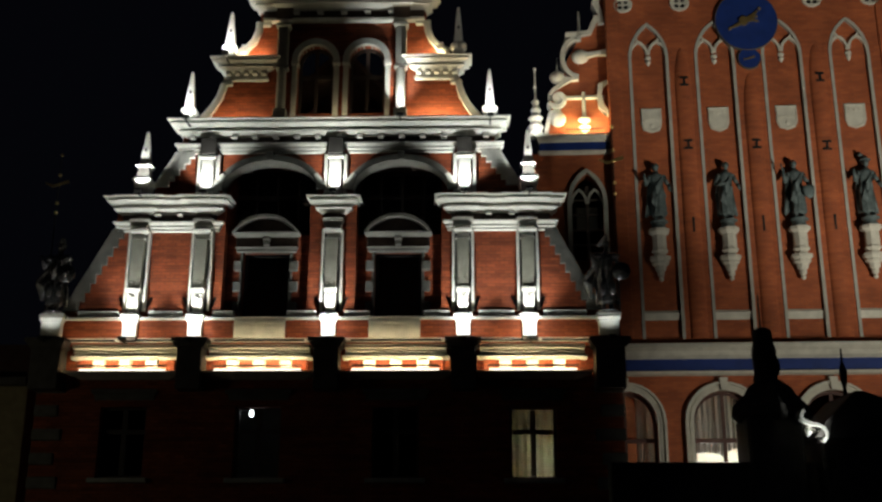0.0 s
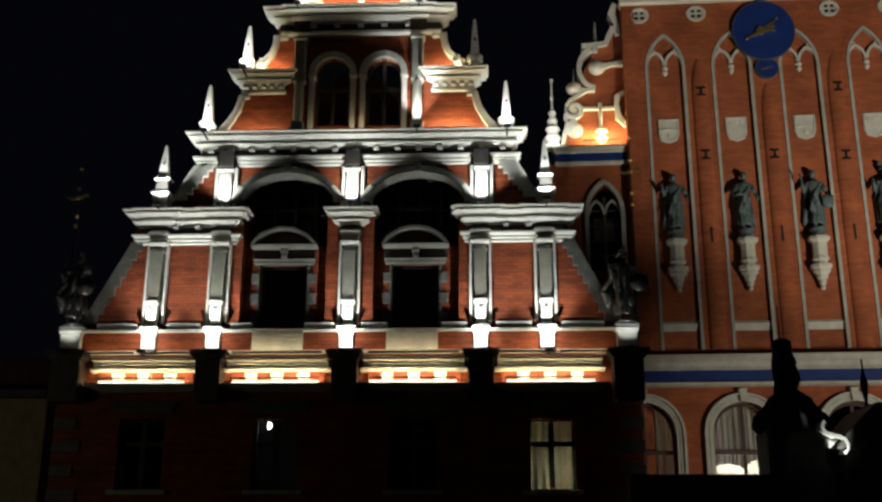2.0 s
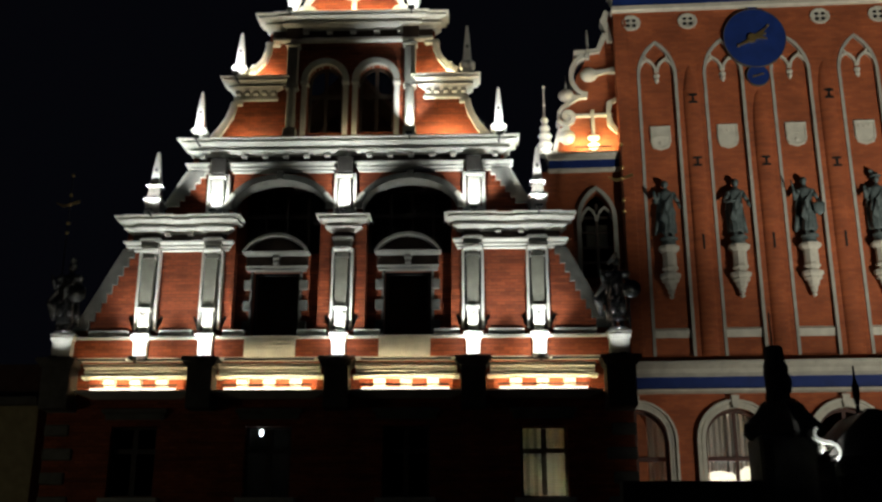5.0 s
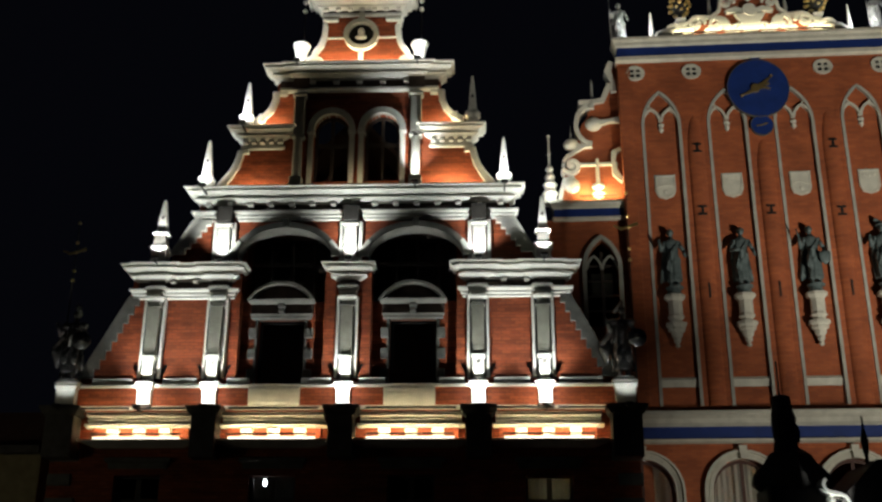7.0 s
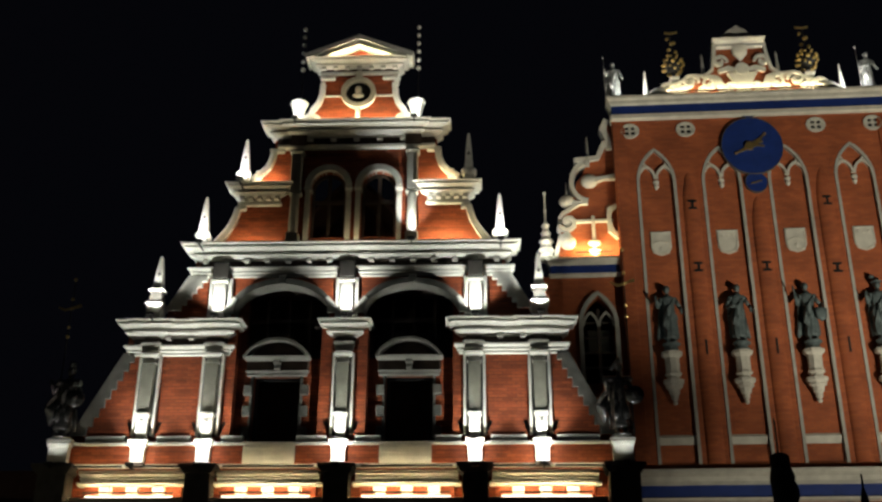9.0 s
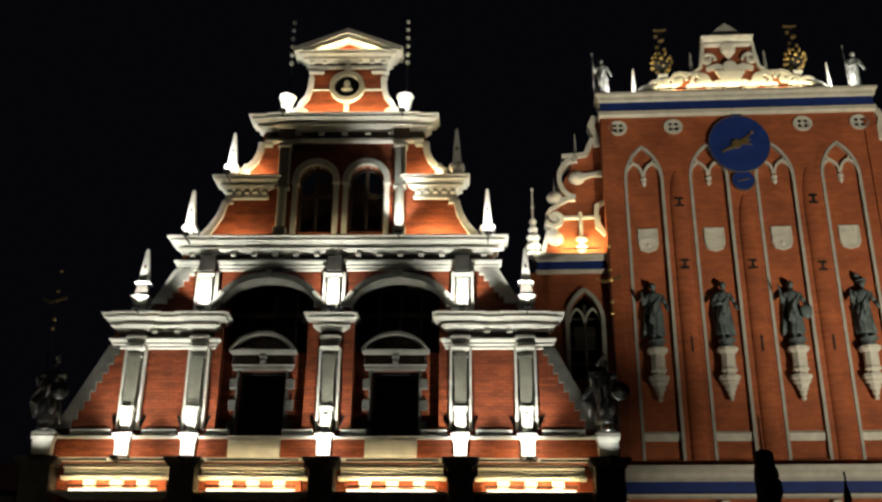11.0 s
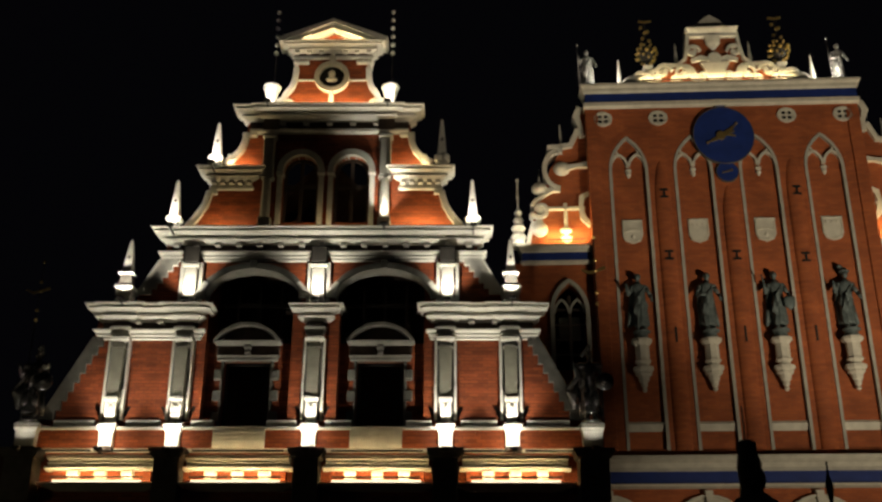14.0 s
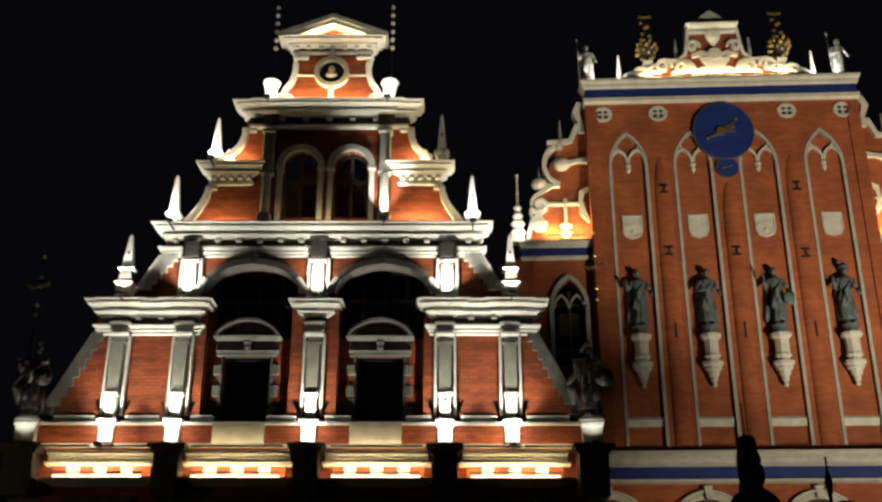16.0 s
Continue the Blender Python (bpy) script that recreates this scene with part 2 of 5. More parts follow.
def rod(bm, a, b, r0, r1, seg=8):
    a, b = Vector(a), Vector(b)
    m = Matrix.Translation((a + b) / 2) @ (b - a).to_track_quat("Z", "Y").to_matrix().to_4x4()
    bmesh.ops.create_cone(bm, cap_ends=True, segments=seg, radius1=r0, radius2=r1, depth=(b - a).length, matrix=m)
    return bm


def disc(bm, c, r, y0, y1, seg=32, sz=1.0):
    return prism(bm, [(c[0] + r * math.cos(2 * math.pi * k / seg), c[1] + sz * r * math.sin(2 * math.pi * k / seg)) for k in range(seg)], y0, y1)


def arc(cx, cz, a, b, t0, t1, n=16):
    return [(cx + a * math.cos(radians(t0 + (t1 - t0) * k / n)), cz + b * math.sin(radians(t0 + (t1 - t0) * k / n))) for k in range(n + 1)]


def lancet(cx, half, z0, spring, apex, n=8):
    """The outline of a pointed opening, from its foot on one side over the top to the other foot."""
    rise = apex - spring
    r = (half * half + rise * rise) / (2 * half)
    top = math.asin(min(1, rise / r))
    right = [(cx + half - r + r * math.cos(top * k / n), spring + r * math.sin(top * k / n)) for k in range(n + 1)]
    left = [(2 * cx - x, z) for x, z in right[::-1]][1:]
    return [(cx + half, z0)] + right + left + [(cx - half, z0)]


def round_head(cx, half, z0, spring, rise=None, n=14):
    return [(cx + half, z0)] + arc(cx, spring, half, rise or half, 0, 180, n) + [(cx - half, z0)]


def spiral(cx, cz, r, turns, start, hand=1, n=26, inner=0.22):
    return [(cx + r * (1 - (1 - inner) * k / n) * math.cos(radians(start + hand * 360 * turns * k / n)),
             cz + r * (1 - (1 - inner) * k / n) * math.sin(radians(start + hand * 360 * turns * k / n))) for k in range(n + 1)]


def rect(x0, x1, z0, z1):
    return [(x0, z0), (x1, z0), (x1, z1), (x0, z1)]


def mesh_object(name, bm, material):
    bmesh.ops.recalc_face_normals(bm, faces=list(bm.faces))
    me = bpy.data.meshes.new(name)
    bm.to_mesh(me)
    bm.free()
    me.materials.append(material)
    return new(name, me)


def part(name, bm, material, parent, label=""):
    ob = mesh_object(name, bm, material)
    ob.parent = parent
    return tagged(ob, label) if label else ob


def thing(name, place, label, category, group="", kind=""):
    ob = new(name)
    ob.matrix_world = place
    return tagged(ob, label, category, group, kind)


def cornice(z0, z1, out):
    """A cornice profile: two coves with set-back fillets between."""
    h = z1 - z0
    return [(out * d, z0 + h * z) for d, z in ((0, 0), (0.10, 0.02), (0.42, 0.25), (0.48, 0.29), (0.48, 0.37), (0.20, 0.39), (0.22, 0.52), (0.78, 0.67),
                                               (0.84, 0.71), (0.84, 0.78), (0.66, 0.80), (0.68, 0.89), (1, 0.93), (1, 1.0), (0, 1.1))]


# the square
gb = bmesh.new()
box(gb, -400, 400, -400, 400, -0.3, 0)
tagged(mesh_object("ground", gb, COBBLE), "dark granite paving of the town square at night", "paving", kind="structure")

# ---- gabled brick house ----
house = thing("gabled_house", pose(HX, 0, 0), "red brick town house with floodlit white stone stepped gable", "house")

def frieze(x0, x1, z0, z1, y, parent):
    """A frieze behind the dentils of a cornice, the cornice shade put into its colour."""
    return part("frieze", one_box(x0, x1, y, y + 0.2, z0, z1, bev=0), FRIEZE, parent, "frieze with the cornice shade put into its dark brown")


CU = {2: 0.06, 3: 0.09, 4: 0.10, 5: 0.12}
BAYS = (-5.90, -2.0, 1.96, 5.88)


def window(parent, u, z0, z1, w, y, material, spring=None, cross=0.62, label="", cols=2, bar=0.05, extra=()):
    """A window: its frame, and panes set into it."""
    bm = bmesh.new()
    f, h = 0.09, w / 2
    if spring is None:
        ribbon(bm, rect(u - h + f / 2, u + h - f / 2, z0 + f / 2, z1 - f / 2), f, y, y + 0.10, closed=True)
        outline = rect(u - h + f, u + h - f, z0 + f, z1 - f)
    else:
        ribbon(bm, round_head(u, h - f / 2, z0 + f / 2, spring), f, y, y + 0.10, closed=True)
        outline = round_head(u, h - f, z0 + f, spring)
    zc = z0 + (z1 - z0) * cross
    if cols:
        box(bm, u - h + f, u + h - f, y + 0.01, y + 0.09, zc, zc + 0.13)
    for z in extra:
        box(bm, u - h + f, u + h - f, y + 0.02, y + 0.07, z, z + 0.05)
    for k in range(1, cols):
        x = u - h + w * k / cols
        box(bm, x - bar, x + bar, y - 0.005, y + 0.085, z0 + f, (z1 if spring is None else spring + h) - f)
    win = part("window", bm, material, parent, label)
    pane = part("pane", prism(bmesh.new(), outline, y + 0.045, y + 0.05), GLASS, win)
    pane.visible_shadow = False
    return win


# lower storeys
lw = [rect(u - 0.67, u + 0.67, 3.75, 5.77) for u in BAYS]
part("lower_wall", wall(rect(-8.5, 8.45, 0.0, 7.6), lw, 0.0, 0.5), BRICK, house, "red brick lower wall in the dark")
for i, u in enumerate(BAYS):
    window(house, u, 3.75, 5.77, 1.34, 0.22, WOOD, bar=0.075, label="dark wooden casement window with a lit room behind" if i == 3 else "dark unlit casement window")
    part("window_sill", one_box(u - 0.85, u + 0.85, -0.16, 0.2, 3.62, 3.75), GREY_STONE, house)
    b = moulding(bmesh.new(), u - 0.8, u + 0.8, [(0.05, 5.95), (0.08, 6.1), (0.16, 6.16), (0.16, 6.24), (0.03, 6.28)])
    part("window_hood", b, DIM_STONE, house)
# corner stones
for side in (-1, 1):
    for k in range(11):
        z = 0.18 + 0.68 * k - 0.34
        long = 0.82 if k % 2 else 0.66
        x1 = side * 8.47
        x0 = x1 - side * long
        if z > -0.2 and z < 6.9:
            part("corner_stone", one_box(min(x0, x1 + side * 0.04), max(x0, x1 + side * 0.04), -0.07, 0.3, z + 0.2, z + 0.54, bev=0.03), DIM_STONE, house)
# lit bays below the parapet
for u, hw in zip(BAYS, (1.62, 1.57, 1.56, 1.6)):
    b = moulding(bmesh.new(), u - hw + 0.1, u + hw - 0.1, [(0.12, 7.2)] + [(d + 0.14, z) for d, z in cornice(7.22, 7.5, 0.36)], ret=0.0)
    part("bay_cornice", b, STONE, house, "pale stone bay cornice lit by a warm strip")
    part("bay_soffit", moulding(bmesh.new(), u - hw + 0.02, u + hw - 0.02, [(0.12, 7.1), (0.26, 7.12), (0.32, 7.16), (0.32, 7.2), (0.14, 7.22)], ret=0.0), STONE, house)
    part("bay_frieze", one_box(u - hw + 0.2, u + hw - 0.2, -0.13, 0.1, 6.8, 7.12), BRICK, house)
    for k in (-0.77, 0, 0.77):
        bb = box(bmesh.new(), u + k - 0.17, u + k + 0.17, -0.3, -0.1, 6.86, 7.1, bev=0.03)
        part("bracket", bb, STONE, house)
    b = moulding(bmesh.new(), u - 1.2, u + 1.2, [(0.1, 6.54), (0.44, 6.66), (0.5, 6.68), (0.5, 6.73)])
    part("bay_ledge", b, STONE, house)
    b = rod(bmesh.new(), (u - 1.25, -0.46, 6.765), (u + 1.25, -0.46, 6.765), 0.028, 0.028)
    part("light_tube", b, TUBE, house, "glowing warm light tube on a ledge")
for u in (-8.13, -3.95, -0.02, 3.9, 8.08):
    b = bmesh.new()
    hw = 0.36 if abs(u) < 8 else 0.42
    box(b, u - hw, u + hw, -0.62, 0.1, 6.2, 7.4, bev=0.02)
    moulding(b, u - hw, u + hw, [(0.0, 7.38), (0.06, 7.42), (0.12, 7.52), (0.16, 7.56), (0.16, 7.66)], 0.1, -0.6)
    part("pier", b, DARK_STONE, house, "dark stone pier between the lit bays")

# parapet
part("parapet_wall", one_box(-7.85, 7.82, -0.2, 0.3, 7.5, 8.3), BRICK, house)
b = moulding(bmesh.new(), -7.85, 7.82, [(0.0, 8.27), (0.06, 8.29), (0.06, 8.35), (0.0, 8.38)], 0.2, -0.2)
part("parapet_coping", b, STONE, house)
b = moulding(bmesh.new(), -7.85, 7.82, [(0.0, 7.6), (0.08, 7.63), (0.08, 7.7), (0.0, 7.74)], 0.2, -0.2)
part("parapet_base", b, STONE, house)
for u in (-2.04, 1.9):
    b = box(bmesh.new(), u - 0.75, u + 0.75, -0.27, -0.2, 7.74, 8.28)
    for k in range(4):
        box(b, u - 0.72, u + 0.72, -0.29, -0.26, 7.79 + 0.12 * k, 7.86 + 0.12 * k)
    part("apron_panel", b, STONE, house, "pale ribbed stone panel below a window")
for u in (-8.13, -5.84, -3.93, -0.02, 3.9, 5.82, 8.1):
    hw = 0.205 if abs(u) < 8 else 0.29
    b = bmesh.new()
    lathe(b, [(0.93 * hw, 0), (0.97 * hw, 0.06), (1.0 * hw, 0.44), (1.12 * hw, 0.48), (1.16 * hw, 0.57)], (u, -0.2, 7.74), 4, 1.414, 1.1, math.pi / 4)
    ped = part("pedestal", b, STONE, house, "white stone pedestal blazing in the light of its lamp")
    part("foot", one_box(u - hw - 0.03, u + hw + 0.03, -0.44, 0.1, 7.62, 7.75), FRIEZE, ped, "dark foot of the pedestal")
    cap = moulding(bmesh.new(), u - hw, u + hw, [(0.02, 8.31), (0.07, 8.35), (0.07, 8.41), (0.0, 8.47)], 0.1, -0.36)
    part("cap", cap, GREY_STONE, ped)

# attic storey
front = [(-7.9, 8.3), (7.85, 8.3), (7.85, 8.6), (6.55, 11.15), (6.55, 12.1)]
for u in (1.98, -2.0):
    front += [(u + 1.28, 12.1), (u + 1.28, 8.38), (u - 1.28, 8.38), (u - 1.28, 12.1)]
front += [(-6.55, 12.1), (-6.65, 11.15), (-7.9, 8.6)]
part("attic_wall", wall(front, [], 0.0, 0.4), BRICK, house, "red brick attic wall")
wins = [rect(u - 0.705, u + 0.705, 8.5, 10.5) for u in (-2.06, 1.94)]
part("recessed_wall", wall(rect(-6.2, 6.2, 8.3, 11.05), wins, 0.4, 0.7), BRICK, house)
part("loggia_floor", one_box(-4.5, 4.5, 0.71, 1.6, 10.85, 11.05, bev=0), GREY_STONE, house)
# the darkness inside the loggia is put into the back wall's colour
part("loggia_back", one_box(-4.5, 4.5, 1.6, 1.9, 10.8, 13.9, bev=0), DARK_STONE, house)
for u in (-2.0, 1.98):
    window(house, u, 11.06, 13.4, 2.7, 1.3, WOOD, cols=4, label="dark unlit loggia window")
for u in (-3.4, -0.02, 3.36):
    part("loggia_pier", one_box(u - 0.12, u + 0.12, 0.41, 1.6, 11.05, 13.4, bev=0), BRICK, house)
# vault in the shade brown too, so lamp spill on it stays dark
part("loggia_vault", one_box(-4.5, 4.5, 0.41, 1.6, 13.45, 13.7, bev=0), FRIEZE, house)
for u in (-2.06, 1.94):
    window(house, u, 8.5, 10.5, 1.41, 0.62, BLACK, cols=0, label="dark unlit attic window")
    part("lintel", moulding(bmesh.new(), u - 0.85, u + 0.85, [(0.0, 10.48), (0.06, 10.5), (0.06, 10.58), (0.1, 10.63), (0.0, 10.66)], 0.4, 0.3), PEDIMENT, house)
    for s in (-1, 1):
        for k in range(3):
            z = 8.62 + 0.64 * k
            x = u + s * 0.705
            part("window_quoin", one_box(min(x, x + s * 0.27), max(x, x + s * 0.27), 0.26, 0.5, z, z + 0.32, bev=0.03), DIM_STONE, house)
        x = u + s * 0.75
        part("window_jamb", one_box(x - 0.045, x + 0.045, 0.32, 0.5, 8.5, 10.48), DIM_STONE, house)
        x = u + s * 1.18
        part("impost", one_box(x - 0.12, x + 0.12, 0.28, 0.55, 12.02, 12.1), DIM_STONE, house)
    # head panel and tympanum carry the shade of the recess as colour
    part("window_head", one_box(u - 0.95, u + 0.95, 0.33, 0.42, 10.64, 10.97), FRIEZE, house, "panel between window and pediment, recess shade put into its colour")
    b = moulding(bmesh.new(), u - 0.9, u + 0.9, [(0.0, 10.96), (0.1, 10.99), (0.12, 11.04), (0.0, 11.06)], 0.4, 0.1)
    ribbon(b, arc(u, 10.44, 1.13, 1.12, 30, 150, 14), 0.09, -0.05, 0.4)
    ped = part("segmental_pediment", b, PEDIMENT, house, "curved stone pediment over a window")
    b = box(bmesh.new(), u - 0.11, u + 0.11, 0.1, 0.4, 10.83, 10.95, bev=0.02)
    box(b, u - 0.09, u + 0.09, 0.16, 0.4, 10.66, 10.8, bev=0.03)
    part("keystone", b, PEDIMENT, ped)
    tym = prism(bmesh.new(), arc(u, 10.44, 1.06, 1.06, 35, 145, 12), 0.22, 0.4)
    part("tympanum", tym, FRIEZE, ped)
# sloping copings with stepped inner edge
for s in (-1, 1):
    o0, o1 = Vector((s * 7.92 + 0.0, 8.6)), Vector((s * 6.62, 11.12))
    n = 9
    for k in range(n):
        a, d = o0.lerp(o1, k / n), o0.lerp(o1, (k + 1) / n)
        inn = 0.27
        pts = [(a.x + s * 0.06, a.y), (d.x + s * 0.06, d.y), (d.x - s * inn, d.y), (d.x - s * inn, a.y)]
        # weak light here is put into the stone colour; upper copings stay pale
        part("coping_stone", prism(bmesh.new(), pts, -0.1, 0.42), DIM_STONE, house)
# pilasters
for u in (-5.83, -3.92, 0.0, 3.9, 5.82):
    b = bmesh.new()
    # backing darkened so the gaps beside the white edge strips read as shade
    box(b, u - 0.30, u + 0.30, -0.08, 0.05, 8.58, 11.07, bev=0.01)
    pil = part("pilaster", b, DIM_STONE, house, "stone herm pilaster lit from below")
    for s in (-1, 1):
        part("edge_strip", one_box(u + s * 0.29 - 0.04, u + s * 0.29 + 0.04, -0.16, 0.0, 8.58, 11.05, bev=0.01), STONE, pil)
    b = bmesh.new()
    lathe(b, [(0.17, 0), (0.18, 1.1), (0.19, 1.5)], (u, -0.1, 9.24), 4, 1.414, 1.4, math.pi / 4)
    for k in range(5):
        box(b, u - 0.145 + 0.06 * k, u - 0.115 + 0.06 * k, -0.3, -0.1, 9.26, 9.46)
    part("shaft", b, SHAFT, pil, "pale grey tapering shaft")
    b = bmesh.new()
    lathe(b, [(0.15, 0), (0.12, 0.07), (0.16, 0.2), (0.165, 0.58), (0.205, 0.64), (0.205, 0.72)], (u, -0.14, 8.5), 4, 1.414, 1.4, math.pi / 4)
    ball(b, (u, -0.31, 8.92), 0.07, 1.2, 0.6, 1.4)
    ball(b, (u - 0.09, -0.31, 9.03), 0.045)
    ball(b, (u + 0.09, -0.31, 9.03), 0.045)
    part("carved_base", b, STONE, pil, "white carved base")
    b = bmesh.new()
    moulding(b, u - 0.17, u + 0.17, [(0.0, 10.7), (0.05, 10.74), (0.03, 10.8), (0.0, 10.84), (0.0, 10.92), (0.1, 10.98), (0.12, 11.05)], 0, -0.2)
    moulding(b, u - 0.23, u + 0.23, [(0.0, 11.05), (0.0, 11.14), (0.04, 11.18), (0.04, 11.27), (0.08, 11.32), (0.08, 11.38), (0.0, 11.43)], 0, -0.2)
    part("capital", b, STONE, pil)
    # flat dark wedges in the shape of shadows beside the carved base
    for s in (-1, 1):
        b = prism(bmesh.new(), [(u + s * 0.33, 8.62), (u + s * 0.5, 8.97), (u + s * 0.46, 9.02), (u + s * 0.33, 8.84)], -0.04, 0.02)
        part("shadow_wedge", b, IRON, pil)
for x0, x1 in ((-7.5, -6.3), (-5.4, -4.4), (-3.5, -2.85), (-1.3, -0.42), (0.4, 1.16), (2.75, 3.5), (4.35, 5.4), (6.25, 7.5)):
    part("base_course", one_box(x0, x1, -0.1, 0.1, 8.38, 8.59), STONE, house)
CORN1 = cornice(11.56, 12.06, 0.5)
for x0, x1 in ((-6.42, -3.57), (-0.30, 0.33), (3.55, 6.5)):
    b = moulding(bmesh.new(), x0, x1, CORN1, 0.3, -0.03)
    for u in (-5.83, -3.92, 0.0, 3.9, 5.82):
        if x0 < u < x1 and x1 - x0 > 1:
            moulding(b, u - 0.26, u + 0.26, [(d * 0.98, z) for d, z in CORN1], 0.3, -0.12)
    corn = part("cornice", b, STONE, house, "white moulded stone cornice")
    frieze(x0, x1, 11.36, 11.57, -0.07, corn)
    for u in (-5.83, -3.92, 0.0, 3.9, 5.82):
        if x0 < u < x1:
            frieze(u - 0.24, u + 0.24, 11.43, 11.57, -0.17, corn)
    if x1 - x0 > 1:
        m = (x0 + x1) / 2
        b = moulding(bmesh.new(), x0 - 0.08, x1 + 0.08, [(0.0, 11.03), (0.04, 11.05), (0.04, 11.12), (0.09, 11.15), (0.09, 11.22), (0.17, 11.28), (0.17, 11.33), (0.0, 11.37)], 0.3, -0.06)
        part("architrave", b, STONE, house)
        for k in (-0.34, 0.34):
            part("dentil", one_box(m + k - 0.09, m + k + 0.09, -0.22, -0.05, 11.5, 11.6), STONE, corn)

# second tier
c = CU[2]
t2 = [(-5.62 + c, 12.1)]
for u in (-2.04 + c, 1.96 + c):
    t2 += round_head(u, 1.46, 12.1, 12.42, 0.92)[::-1]
t2 += [(5.62 + c, 12.1), (5.5 + c, 12.5), (4.92 + c, 13.58), (4.75 + c, 14.5), (-4.75 + c, 14.5), (-4.92 + c, 13.58), (-5.55 + c, 12.5)]
part("second_tier_wall", wall(t2, [], 0.0, 0.4), BRICK, house)
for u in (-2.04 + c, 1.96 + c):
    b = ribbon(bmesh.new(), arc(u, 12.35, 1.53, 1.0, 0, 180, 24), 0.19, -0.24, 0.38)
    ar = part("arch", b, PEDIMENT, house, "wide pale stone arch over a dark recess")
    # white springers on the darker arch stand for the glow near the lamps
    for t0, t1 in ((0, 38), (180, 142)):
        part("springer", ribbon(bmesh.new(), arc(u, 12.30, 1.58, 1.07, t0, t1 * 0.74 if t0 == 0 else 152, 8), [0.30, 0.28, 0.26, 0.24, 0.22, 0.2, 0.18, 0.16, 0.14], -0.27, -0.238), STONE, ar, "springing of the arch, lamp glow put into its white")
    part("keystone", prism(bmesh.new(), [(u - 0.08, 13.27), (u + 0.08, 13.27), (u + 0.11, 13.52), (u - 0.11, 13.52)], -0.3, 0.2), DIM_STONE, ar)
for u in (-3.96 + c, 0.0 + c - 0.04, 3.9 + c):
    b = bmesh.new()
    box(b, u - 0.24, u + 0.24, -0.3, 0.05, 12.12, 12.3, bev=0.015)
    box(b, u - 0.20, u + 0.20, -0.26, 0.05, 12.3, 13.3, bev=0.03)
    moulding(b, u - 0.2, u + 0.2, [(0.0, 13.3), (0.06, 13.34), (0.06, 13.4), (0.0, 13.44)], 0.05, -0.24)
    for t in (-1, 1):
        box(b, *sorted((u + t * 0.23, u + t * 0.35)), -0.13, 0.05, 12.2, 13.5, bev=0.01)
    part("short_pilaster", b, STONE, house, "short white stone pilaster lit by a lamp at its foot")
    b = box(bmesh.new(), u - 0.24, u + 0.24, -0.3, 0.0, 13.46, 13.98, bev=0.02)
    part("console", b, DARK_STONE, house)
for s in (-1, 1):
    n = 6
    o0, o1 = Vector((c + s * 5.56, 12.48)), Vector((c + s * 4.92, 13.6))
    for k in range(n):
        a, d = o0.lerp(o1, k / n), o0.lerp(o1, (k + 1) / n)
        inn = 0.30 + 0.07 * k * 0.6
        part("coping_stone", prism(bmesh.new(), [(a.x + s * 0.08, a.y), (d.x + s * 0.08, d.y), (d.x - s * inn, d.y), (d.x - s * inn, a.y)], -0.12, 0.42), STONE, house)
for x0, x1 in ((-4.88, -4.25), (-3.6, -0.4), (0.35, 3.55), (4.2, 4.95)):
    if x1 - x0 > 0:
        b = moulding(bmesh.new(), x0 + c, x1 + c, [(0.0, 13.55), (0.04, 13.58), (0.04, 13.65), (0.09, 13.68), (0.09, 13.75), (0.16, 13.81), (0.16, 13.86), (0.0, 13.9)], 0.3, -0.04)
        part("architrave", b, STONE, house)
CORN2 = cornice(14.08, 14.56, 0.56)
b = moulding(bmesh.new(), -4.68 + c, 4.75 + c, CORN2, 0.4, 0.0)
corn = part("cornice", b, STONE, house, "broad white cornice across the whole gable")
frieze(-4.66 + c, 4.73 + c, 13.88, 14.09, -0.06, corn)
for k in range(15):
    x = -4.5 + c + 9.06 * k / 14
    part("dentil", one_box(x - 0.09, x + 0.09, -0.22, -0.04, 14.0, 14.12), STONE, corn)


